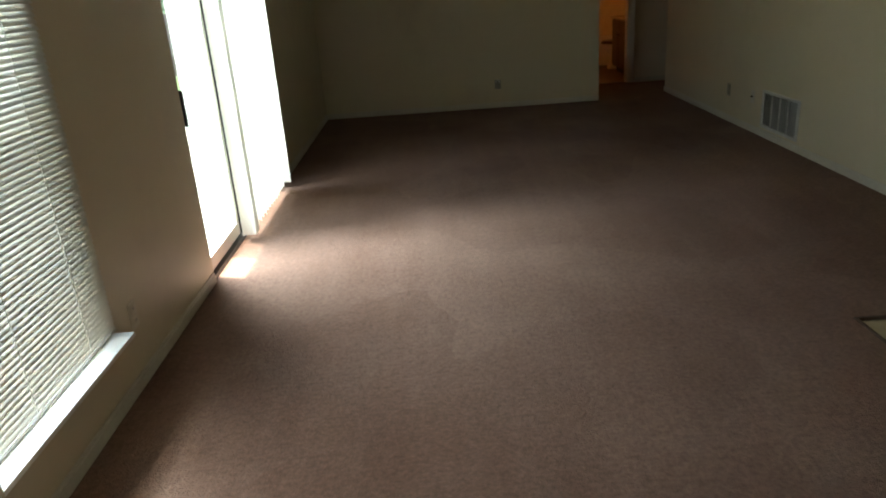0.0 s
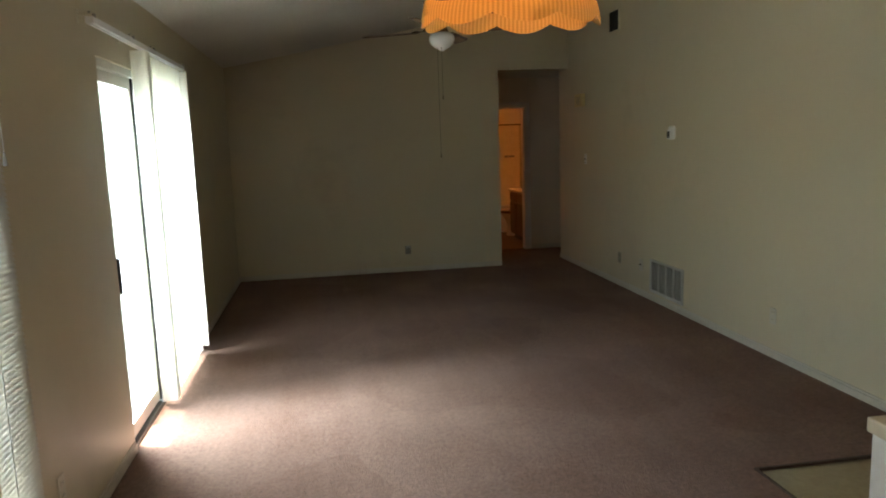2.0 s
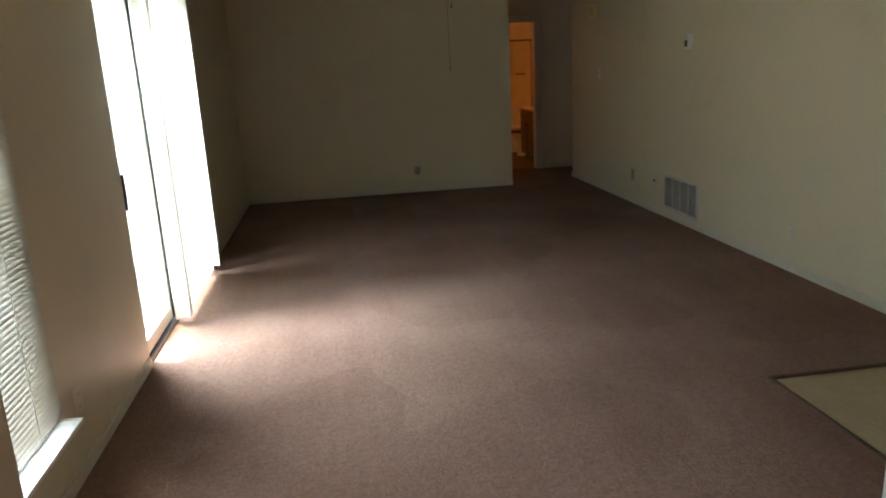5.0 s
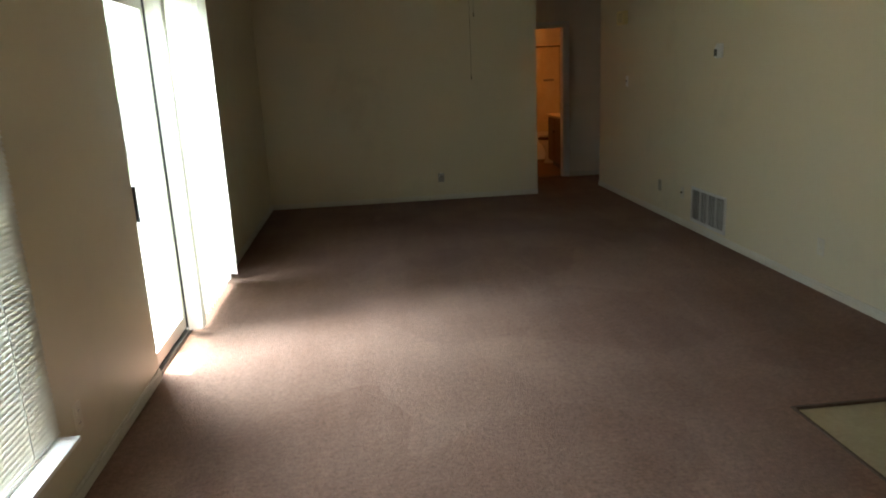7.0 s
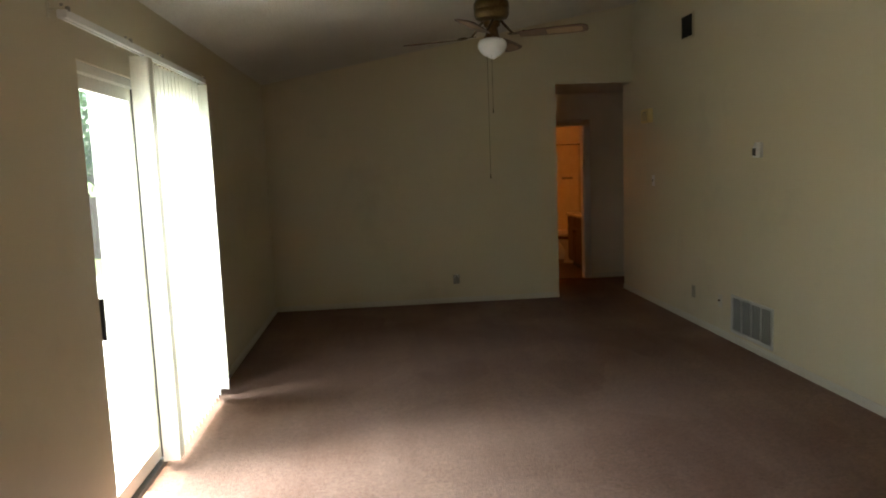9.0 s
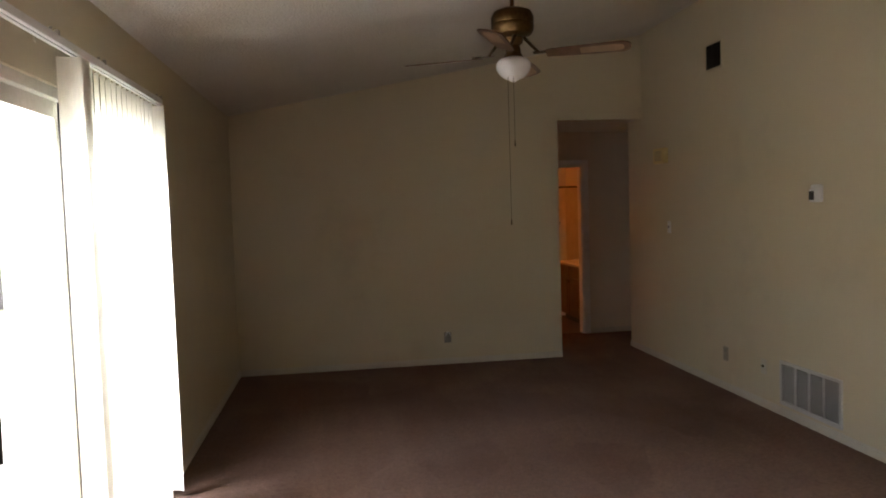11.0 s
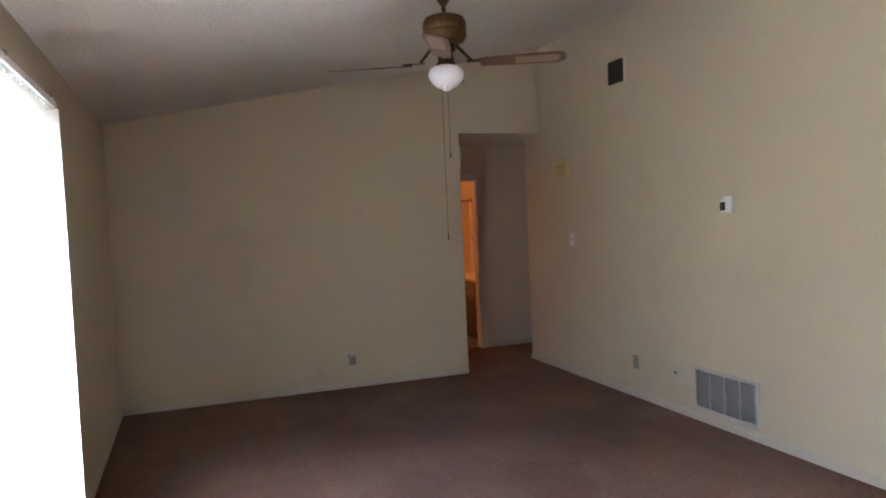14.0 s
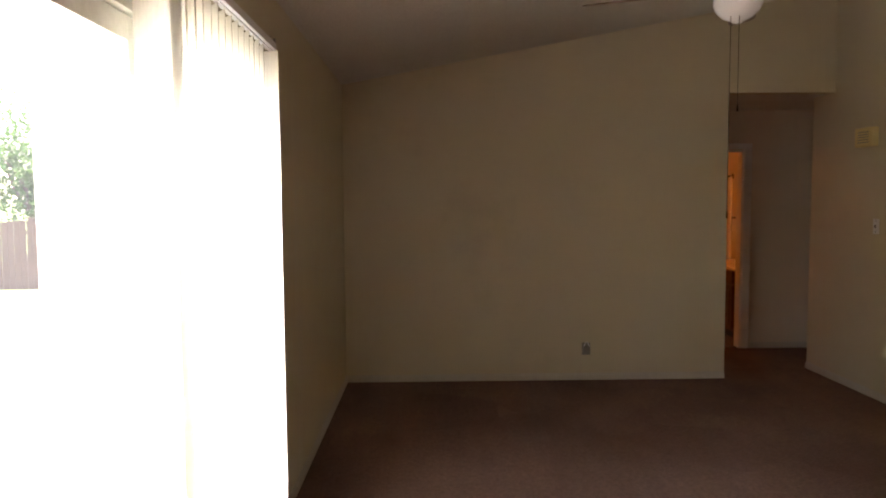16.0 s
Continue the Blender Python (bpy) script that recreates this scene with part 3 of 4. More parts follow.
slide = glazed_panel("sliding_panel", -0.046, 0.020, 0.745, FRAMEWHITE, door)
glazed_panel("fixed_panel", -0.082, 0.70, sy - 0.020, FRAMEWHITE, door)
bm = B()
box(bm, -0.03, 0.006, 0.030, 0.046, 0.86, 1.05, 0.006)
box(bm, -0.03, -0.022, 0.024, 0.060, 0.84, 1.07, 0.003)
part("handle", bm, BLACK, slide, "dark pull handle")
part("weatherstrip", box(B(), -0.0295, -0.016, 0.728, 0.744, 0.03, sh - 0.05, 0.002), BLACK, slide, "dark weatherstrip along the meeting stile")
screen = part("screen_door_frame", box(B(), -0.130, -0.108, 0.80, 0.83, 0.03, sh - 0.05, 0.003), ALU, door, "grey insect-screen frame slid half open")
part("edge_stile", box(B(), -0.127, -0.111, 0.410, 0.426, 0.03, sh - 0.05, 0.002), FRAMEWHITE, screen, "pale edge bar of the screen")
for y0, y1 in ((0.426, 0.80), (0.83, sy - 0.09)):
    part("insect_mesh", box(B(), -0.1195, -0.1185, y0, y1, 0.04, sh - 0.06), SCREEN, screen, "pale hazy insect mesh")
part("latch", box(B(), -0.106, -0.098, 0.802, 0.828, 0.93, 1.05, 0.004), GREYPL, screen)
part("frame_stile", box(B(), -0.130, -0.108, sy - 0.09, sy - 0.05, 0.03, sh - 0.05, 0.003), ALU, screen)

# ---------------------------------------------------------------- vertical blind
RAIL_Y = (3.16, 5.36)
vb = thing("vertical_blind", (0.062, RAIL_Y[0], 0.0), "ivory vertical blind drawn over half the glass door", "blind")
rl = RAIL_Y[1] - RAIL_Y[0]
bm = B()
box(bm, -0.020, 0.020, 0, rl, 2.200, 2.232, 0.003)
box(bm, -0.006, 0.006, 0.01, rl - 0.01, 2.194, 2.200)
part("headrail", bm, WHITEPL, vb)
for y in (0.02, 0.72, 1.22, rl - 0.03):
    bm = B()
    box(bm, -0.062, 0.018, y - 0.008, y + 0.008, 2.233, 2.242, 0.002)
    box(bm, -0.062, -0.055, y - 0.008, y + 0.008, 2.205, 2.268, 0.002)
    tube(bm, (-0.055, y, 2.258), (-0.048, y, 2.258), 0.005, sides=8)
    bracket = part("bracket", bm, IVORY, vb)
    clip = box(B(), 0.010, 0.023, y - 0.010, y + 0.010, 2.226, 2.246, 0.003)
    part("clip", tube(clip, (0.0, y - 0.016, 2.246), (0.0, y - 0.016, 2.254), 0.006, sides=8), GREYPL, bracket, "dark spring clip")
bm = B()
n_seg = 8
rows_v = []
for k in range(n_seg + 1):
    u = -0.0445 + 0.089 * k / n_seg
    h = 0.009 * (1 - (u / 0.0445) ** 2)
    rows_v.append([bm.verts.new((h, u, z)) for z in (0.05, 2.185)])
for a, b in zip(rows_v, rows_v[1:]):
    bm.faces.new((a[0], b[0], b[1], a[1]))
vane_mesh = as_mesh("vane", bm, VANE, True)
y = 4.165 - RAIL_Y[0]
while y < rl - 0.15:
    piece("vane", vane_mesh, vb, pose(0, y, 0, 0, 0, 28 + random.uniform(-2.5, 2.5)))
    y += 0.0755
# Extra end vane, added and turned to block light leaking towards the far wall.
piece("vane", vane_mesh, vb, pose(0, 5.284 - RAIL_Y[0], 0, 0, 0, 75))
for y, turn in ((0.862, 91), (0.882, 94), (0.904, 97), (0.926, 93), (0.950, 88)):
    piece("vane", vane_mesh, vb, pose(0, y, 0, 0, 0, turn))

# ---------------------------------------------------------------- east wall fittings
def plate(name, label, category, wall, a, z, mat, w=0.070, h=0.115):
    """A cover plate on a wall: 'e' and 'w' run along y, 'n' along x."""
    at, turn = {"e": ((W, a, z), 180), "w": ((0, a, z), 0), "n": ((a, FAR, z), -90)}[wall]
    ob = thing(name, at, label, category, rz=turn)
    part("cover_plate", box(B(), 0, 0.006, -w / 2, w / 2, -h / 2, h / 2, 0.0025), mat, ob)
    return ob


def outlet(label, wall, a, z, mat, face):
    ob = plate("outlet", label, "outlet", wall, a, z, mat)
    for dz in (-0.026, 0.026):
        sock = part("receptacle", box(B(), 0.004, 0.009, -0.017, 0.017, dz - 0.014, dz + 0.014, 0.003), face, ob)
        for dy in (-0.006, 0.006):
            part("slot", box(B(), 0.0085, 0.0096, dy - 0.001, dy + 0.001, dz - 0.004, dz + 0.006), BLACK, sock)
    return ob


outlet("beige wall outlet above the baseboard", "e", 6.68, 0.30, BEIGE, BEIGE)
outlet("cream wall outlet above the baseboard", "e", 3.99, 0.30, TRIM, IVORY)
outlet("cream wall outlet between window and glass door", "w", 2.37, 0.30, IVORY, IVORY)
ob = plate("cable_outlet", "white cable plate with a small dark socket", "cable outlet", "e", 6.14, 0.31, TRIM)
part("socket", lathe(B(), [(0.0, 0.0), (0.009, 0.0), (0.009, 0.012), (0.005, 0.013), (0.005, 0.018), (0.0, 0.018)], sides=12), DARKBRASS, ob).matrix_basis = pose(0.005, 0, 0.004, 0, 90, 0)
ob = plate("phone_outlet", "grey wall jack with a looped stub of cable", "phone outlet", "n", 2.06, 0.27, GREYPL, 0.072, 0.105)
part("jack_box", box(B(), 0.005, 0.032, -0.030, 0.030, -0.046, 0.022, 0.006), GREYPL, ob)
bm = B()
pts = [Vector((0.02, -0.022 + 0.008 * k, 0.02 + 0.042 * math.sin(math.pi * k / 6))) for k in range(7)]
for a, b in zip(pts, pts[1:]):
    tube(bm, a, b, 0.0035, sides=8)
part("cable", bm, WHITEPL, ob)

ob = plate("light_switch", "white light switch with a dark toggle", "light switch", "e", 7.68, 1.33, WHITEPL, 0.072, 0.118)
part("toggle", box(B(), 0.005, 0.017, -0.005, 0.005, -0.010, 0.012, 0.002), GREYPL, ob)
for dz in (-0.042, 0.042):
    part("screw", lathe(B(), [(0.0, 0.0), (0.004, 0.0), (0.003, 0.002), (0.0, 0.002)], sides=10), ALU, ob).matrix_basis = pose(0.006, 0, dz, 0, 90, 0)

ob = thing("door_chime", (W, 7.80, 2.02), "yellowed plastic door chime box", "door chime", rz=180)
part("cover", box(B(), 0, 0.055, -0.115, 0.115, -0.075, 0.075, 0.012), CHIME, ob)
for dz in (-0.04, -0.02, 0.0, 0.02, 0.04):
    part("slot", box(B(), 0.053, 0.0562, -0.07, 0.07, dz - 0.003, dz + 0.003), GREYPL, ob)

ob = thing("thermostat", (W, 5.52, 1.59), "white thermostat with a dark display on pale patch", "thermostat", rz=180)
part("base_plate", box(B(), 0, 0.006, -0.050, 0.052, -0.046, 0.072, 0.02), WHITE, ob, "pale rounded wall plate")
part("body", box(B(), 0.005, 0.030, -0.052, 0.054, -0.044, 0.042, 0.006), WHITEPL, ob)
part("display", box(B(), 0.026, 0.0325, -0.052, -0.002, -0.030, 0.028, 0.002), BLACK, ob)


def register(y0, y1, z0, z1, label, shut):
    """A wall register over a near-black sheet painted as the duct's shade: upright blades, turned shut over part of its
    width.
    """
    ob = thing("wall_register", (W, (y0 + y1) / 2, (z0 + z1) / 2), label, "air vent", "high wall registers", rz=180)
    hy, hz, e = (y1 - y0) / 2, (z1 - z0) / 2, 0.016
    for a0, a1, b0, b1 in ((-hy, hy, hz - e, hz), (-hy, hy, -hz, -hz + e), (-hy, -hy + e, -hz + e, hz - e), (hy - e, hy, -hz + e, hz - e)):
        part("frame", box(B(), 0, 0.012, a0, a1, b0, b1, 0.002), WALL, ob)
    # The fins, and the mullion when all open, take the painted duct shade too.
    part("mullion", box(B(), 0.001, 0.013, -0.004, 0.004, -hz + e, hz - e), WALL if shut else DUCT_SHADE, ob)
    part("duct_shade_sheet", box(B(), 0.0012, 0.0022, -hy + e, hy - e, -hz + e, hz - e), DUCT_SHADE, ob, "near-black sheet painted as the duct's shade behind the blades")
    blade = as_mesh("blade", box(B(), -0.0005, 0.0005, -0.0085, 0.0085, -hz + e, hz - e), WALL)
    fin = as_mesh("fin", box(B(), -0.0005, 0.0005, -0.0040, 0.0040, -hz + e, hz - e), DUCT_SHADE)
    y = -hy + e + 0.008
    while y < hy - e - 0.004:
        open_half = y > 0.008
        if abs(y) > 0.010:
            if open_half or not shut:
                piece("fin", fin, ob, pose(0.0065, y, 0, 0, 0, 75))
            else:
                piece("blade", blade, ob, pose(0.0078, y, 0, 0, 0, 30))
        y += 0.0155
    return ob


register(3.42, 3.81, 2.65, 2.89, "cream wall register, one half open and dark, below the sloped ceiling", True)
register(6.69, 6.96, 2.66, 2.89, "dark open wall register in a thin cream frame", False)

# return-air grille
gy0, gy1, gz0, gz1 = 5.28, 5.93, 0.082, 0.405
gr = thing("return_air_grille", (W, (gy0 + gy1) / 2, (gz0 + gz1) / 2), "grey-white metal return-air grille with four louvred bays", "air vent", rz=180)
hy, hz = (gy1 - gy0) / 2, (gz1 - gz0) / 2
for a0, a1, b0, b1 in ((-hy, hy, hz - 0.026, hz), (-hy, hy, -hz, -hz + 0.026), (-hy, -hy + 0.026, -hz + 0.026, hz - 0.026), (hy - 0.026, hy, -hz + 0.026, hz - 0.026)):
    part("frame", box(B(), 0, 0.014, a0, a1, b0, b1, 0.003), GRILLE, gr)
for k in (1, 2, 3):
    yy = -hy + 0.026 + (2 * hy - 0.052) * k / 4
    part("mullion", box(B(), 0.002, 0.013, yy - 0.006, yy + 0.006, -hz + 0.026, hz - 0.026), GRILLE, gr)
# Dark backing sheet: the shade between the louvres, put into its colour.
part("backing", box(B(), 0.0012, 0.0022, -hy + 0.026, hy - 0.026, -hz + 0.026, hz - 0.026), BAY_SHADE, gr, "dark sheet painted as the shade behind the louvres")
louvre = as_mesh("louvre", box(B(), -0.0006, 0.0006, -hy + 0.026, hy - 0.026, -0.0062, 0.0062), GRILLE)
n = int((2 * hz - 0.06) / 0.0125)
for k in range(n):
    piece("louvre", louvre, gr, pose(0.0085, 0, -hz + 0.034 + 0.0125 * k, 0, 42, 0))

# ---------------------------------------------------------------- kitchen peninsula
pen = thing("kitchen_peninsula", (2.36, 0.955, 0), "white panelled kitchen peninsula beside the dining carpet", "kitchen counter")
part("side_panel", box(B(), 0.0, 0.018, -1.9, 0.0, 0.0, 0.875, 0.003), WHITE, pen, "white painted end panel")
part("body", box(B(), 0.019, 0.60, -1.9, -0.002, 0.09, 0.875, 0.003), WHITE, pen)
part("toe_kick", box(B(), 0.019, 0.54, -1.9, -0.05, 0.0, 0.089), BLACK, pen)
part("worktop", box(B(), -0.008, 0.63, -1.9, 0.012, 0.876, 0.914, 0.006), CULTURED, pen, "cream laminate worktop")

# ---------------------------------------------------------------- ceiling fan
FX, FY = 2.10, 5.45
fan = thing("ceiling_fan", (FX, FY, 0), "antique brass ceiling fan with cane-inset wooden blades and opal globe", "ceiling fan")
zc = top(FX)
part("canopy", lathe(B(), [(0.0, zc - 0.09), (0.022, zc - 0.09), (0.030, zc - 0.075), (0.045, zc - 0.05), (0.062, zc - 0.02), (0.066, zc + 0.005), (0.0, zc + 0.01)]), DARKBRASS, fan, "", True)
part("downrod", tube(B(), (0, 0, 2.76), (0, 0, zc - 0.06), 0.013), BRASS, fan, "", True)
part("motor_housing", lathe(B(), [(0.0, 2.595), (0.075, 2.597), (0.112, 2.610), (0.126, 2.635), (0.128, 2.665), (0.124, 2.672), (0.128, 2.680), (0.127, 2.715), (0.112, 2.745), (0.070, 2.762), (0.022, 2.768), (0.0, 2.768)], sides=40), BRASS, fan, "", True)
part("light_kit", lathe(B(), [(0.0, 2.468), (0.052, 2.468), (0.058, 2.478), (0.048, 2.500), (0.042, 2.545), (0.058, 2.560), (0.062, 2.590), (0.0, 2.596)]), BRASS, fan, "", True)
part("globe", lathe(B(), [(0.0, 2.330), (0.016, 2.331), (0.028, 2.340), (0.062, 2.356), (0.090, 2.382), (0.104, 2.412), (0.103, 2.440), (0.088, 2.463), (0.052, 2.476), (0.0, 2.476)], sides=40), OPAL, fan, "round white opal glass globe", True)
BLADE_Z = 2.485
for k in range(4):
    arm = part("blade_arm", B(), DARKBRASS, fan)
    bm = B()
    tube(bm, (0.06, 0, 2.598), (0.15, 0, BLADE_Z + 0.012), 0.011, 0.009, 10)
    box(bm, 0.12, 0.235, -0.016, 0.016, BLADE_Z + 0.006, BLADE_Z + 0.012, 0.002)
    for s in (-1, 1):
        tube(bm, (0.20, 0, BLADE_Z + 0.009), (0.245, s * 0.036, BLADE_Z + 0.009), 0.007, 0.006, 8)
    bmesh.ops.recalc_face_normals(bm, faces=bm.faces)
    bm.to_mesh(arm.data)
    bm.free()
    bm = B()
    outline = [(0.20, 0.046), (0.30, 0.056), (0.48, 0.066), (0.64, 0.068), (0.675, 0.052), (0.690, 0.022)]
    ring = [(x, w) for x, w in outline] + [(x, -w) for x, w in reversed(outline)]
    lo, hi = [bm.verts.new((x, yy, BLADE_Z - 0.003)) for x, yy in ring], [bm.verts.new((x, yy, BLADE_Z + 0.003)) for x, yy in ring]
    bm.faces.new(lo[::-1])
    bm.faces.new(hi)
    for j in range(len(ring)):
        i = (j + 1) % len(ring)
        bm.faces.new((lo[j], lo[i], hi[i], hi[j]))
    blade = part("blade", bm, BLADE, arm, "dark walnut fan blade")
    for z0, z1 in ((BLADE_Z - 0.0042, BLADE_Z - 0.0034), (BLADE_Z + 0.0034, BLADE_Z + 0.0042)):
        bm = B()
        prof = [(0.40, 0.038), (0.60, 0.044), (0.645, 0.034), (0.652, 0.0), (0.645, -0.034), (0.60, -0.044), (0.40, -0.038)]
        a, b = [bm.verts.new((x, yy, z0)) for x, yy in prof], [bm.verts.new((x, yy, z1)) for x, yy in prof]
        bm.faces.new(a[::-1])
        bm.faces.new(b)
        for j in range(len(prof)):
            i = (j + 1) % len(prof)
            bm.faces.new((a[j], a[i], b[i], b[j]))
        part("cane_inset", bm, CANE, arm, "woven cane inset")
    turn = Matrix.Rotation(radians(65 + 90 * k), 4, "Z") @ Matrix.Translation((0, 0, BLADE_Z)) @ Matrix.Rotation(radians(-13), 4, "X") @ Matrix.Translation((0, 0, -BLADE_Z))
    arm.matrix_basis = turn
for dx, dy, z in ((-0.045, -0.035, 1.49), (-0.015, -0.052, 1.96)):
    bm = B()
    tube(bm, (dx, dy, z), (dx, dy, 2.50), 0.0014, sides=6)
    tube(bm, (dx, dy, z - 0.02), (dx, dy, z + 0.012), 0.005, 0.003, 8)
    part("pull_chain", bm, DARKBRASS, fan)

# ---------------------------------------------------------------- woven pendant lamp
LX, LY = LAMP
LTOP, LRIM = 2.140, 1.957     # crown of the dome, level of the dark scalloped band
lamp = thing("pendant_lamp", (LX, LY, 0), "lit woven cane dome lamp with dark ribs and scalloped skirt", "pendant lamp")
RIBS, SCALLOPS, R_BAND, R_SKIRT = 6, 9, 0.204, 0.213
RIB0, SC0 = -58.0, -75.0


def dome(u):
    """Radius and height at u from the crown (0) to the band (1)."""
    a = u * math.pi / 2
    return 0.018 + (R_BAND - 0.018) * math.sin(a) ** 0.85, LTOP - (LTOP - LRIM) * (1 - math.cos(a)) ** 0.92


def cusp(angle, count, start):
    """0 at a cusp, 1 at the middle of a scallop."""
    f = ((math.degrees(angle) - start) * count / 360.0) % 1.0
    return math.sin(math.pi * f)


def woven(name, rows_n, cols, place, label):
    bm = B()
    uv = bm.loops.layers.uv.new("weave")
    grid = [[bm.verts.new(place(i / rows_n, 2 * math.pi * j / cols)) for j in range(cols)] for i in range(rows_n + 1)]
    for i in range(rows_n):
        for j in range(cols):
            f = bm.faces.new((grid[i][j], grid[i + 1][j], grid[i + 1][(j + 1) % cols], grid[i][(j + 1) % cols]))
            for loop, (a, b) in zip(f.loops, ((i, j), (i + 1, j), (i + 1, j + 1), (i, j + 1))):
                loop[uv].uv = (b / cols * 38.0, a / rows_n * (11.0 if name == "shade" else 3.5))
    return part(name, bm, RATTAN if name == "shade" else SKIRT, lamp, label, True)


def dome_at(u, a):
    end = 1.0 - 0.0 + 0.10 * cusp(a, RIBS, RIB0)
    uu = min(u * end, 1.0)
    r, z = dome(uu)
    if u * end > 1.0:
        z -= (u * end - 1.0) * 0.26
    return (r * math.cos(a), r * math.sin(a), z)


def skirt_at(u, a):
    z0 = LRIM - 0.10 * cusp(a, RIBS, RIB0) * 0.26
    z1 = LRIM - 0.066 - 0.021 * cusp(a, SCALLOPS, SC0)
    bulge = 1 + 0.03 * cusp(a, SCALLOPS, SC0)
    r = (R_BAND + (R_SKIRT - R_BAND) * math.sin(u * 1.9) / math.sin(1.9)) * (1 + (bulge - 1) * u)
    return (r * math.cos(a), r * math.sin(a), z0 + (z1 - z0) * u)


woven("shade", 18, 144, dome_at, "tan open-woven cane dome")
woven("skirt", 7, 144, skirt_at, "scalloped woven cane skirt")
for k in range(RIBS):
    a = radians(RIB0 + 360 / RIBS * k)
    bm = B()
    pts = [dome(i / 14) for i in range(15)]
    for (r0, z0), (r1, z1) in zip(pts, pts[1:]):
        tube(bm, ((r0 + 0.002) * math.cos(a), (r0 + 0.002) * math.sin(a), z0), ((r1 + 0.002) * math.cos(a), (r1 + 0.002) * math.sin(a), z1), 0.0052, sides=8)
    part("rib", bm, RIB, lamp, "dark wrapped rib")
bm = B()
steps = 96
ring = []
for j in range(steps):
    a = 2 * math.pi * j / steps
    ring.append(Vector(skirt_at(0.0, a)) + Vector((0.003 * math.cos(a), 0.003 * math.sin(a), 0)))
for j in range(steps):
    tube(bm, ring[j], ring[(j + 1) % steps], 0.0062, sides=8)
part("band", bm, RIB, lamp, "dark wrapped scalloped band")
part("crown_cap", lathe(B(), [(0.0, LTOP - 0.012), (0.032, LTOP - 0.008), (0.026, LTOP + 0.004), (0.010, LTOP + 0.012), (0.006, LTOP + 0.034), (0.0, LTOP + 0.036)], sides=20), RIB, lamp, "", True)
part("socket", lathe(B(), [(0.0, 2.062), (0.017, 2.062), (0.019, 2.075), (0.019, 2.095), (0.008, 2.105), (0.005, LTOP - 0.008), (0.0, LTOP - 0.008)], sides=20), BRASS, lamp, "", True)
bulb = part("bulb", lathe(B(), [(0.0, 1.962), (0.016, 1.965), (0.029, 1.980), (0.033, 1.998), (0.028, 2.022), (0.018, 2.044), (0.014, 2.061), (0.0, 2.061)], sides=24), BULB, lamp, "glowing light bulb", True)
bulb.visible_shadow = False
bm = B()
bmesh.ops.create_circle(bm, segments=6, radius=0.0022, matrix=Matrix.Translation((0.010, 0, 0)) @ Matrix.Rotation(radians(90), 4, "X"))
bmesh.ops.spin(bm, geom=bm.edges[:], cent=(0, 0, 0), axis=(0, 0, 1), angle=2 * math.pi, steps=16, use_merge=True)
bmesh.ops.scale(bm, vec=(1.0, 2.0, 1.0), verts=bm.verts)
link_mesh = as_mesh("chain_link", bm, DARKBRASS, True)
z = LTOP + 0.045
k = 0
while z < top(LX) - 0.03:
    piece("chain_link", link_mesh, lamp, pose(0, 0, z, 90, 0, 90 * (k % 2) + random.uniform(-14, 14)))
    z += 0.0345
    k += 1
part("cord", tube(B(), (0.004, 0.003, LTOP + 0.03), (-0.003, 0.004, top(LX) - 0.01), 0.0022, sides=8), RIB, lamp)
part("ceiling_hook", lathe(B(), [(0.0, top(LX) - 0.035), (0.010, top(LX) - 0.03), (0.022, top(LX) - 0.008), (0.026, top(LX) + 0.006), (0.0, top(LX) + 0.008)], sides=16), DARKBRASS, lamp, "", True)

# the shade hangs a little askew from its chain
lean = Matrix.Translation((0, 0, LTOP + 0.03)) @ Matrix.Rotation(radians(4.5), 4, "X") @ Matrix.Translation((0, 0, -LTOP - 0.03))
for ob in lamp.children:
    if ob.name.split(".")[0] in ("shade", "skirt", "rib", "band", "crown_cap", "socket", "bulb"):
        ob.matrix_basis = lean

# ---------------------------------------------------------------- bathroom doorway and fittings
bm = B()
for x0, x1 in ((BD[0], BD[0] + 0.018), (BD[1] - 0.018, BD[1])):
    box(bm, x0, x1, HALL_BACK - 0.002, HALL_BACK + 0.112, 0, BD[2])
box(bm, BD[0] + 0.018, BD[1] - 0.018, HALL_BACK - 0.002, HALL_BACK + 0.112, BD[2] - 0.018, BD[2])
for x0, x1 in ((BD[0] - 0.062, BD[0] + 0.006), (BD[1] - 0.006, BD[1] + 0.078)):
    box(bm, x0, x1, HALL_BACK - 0.016, HALL_BACK - 0.002, 0, BD[2] + 0.006, 0.003)
box(bm, BD[0] - 0.062, BD[1] + 0.078, HALL_BACK - 0.016, HALL_BACK - 0.002, BD[2] + 0.006, BD[2] + 0.066, 0.003)
setting("door_casing", bm, WHITE, "white painted casing of the bathroom doorway", "door casing")

van = thing("vanity_cabinet", (4.32, 10.33, 0), "dark red-stained bathroom vanity cabinet", "vanity")
part("body", box(B(), -0.29, 0.30, -0.42, 0.42, 0.09, 0.765, 0.004), VANITYWOOD, van)
part("toe_kick", box(B(), -0.23, 0.30, -0.42, 0.42, 0.002, 0.09), BLACK, van)
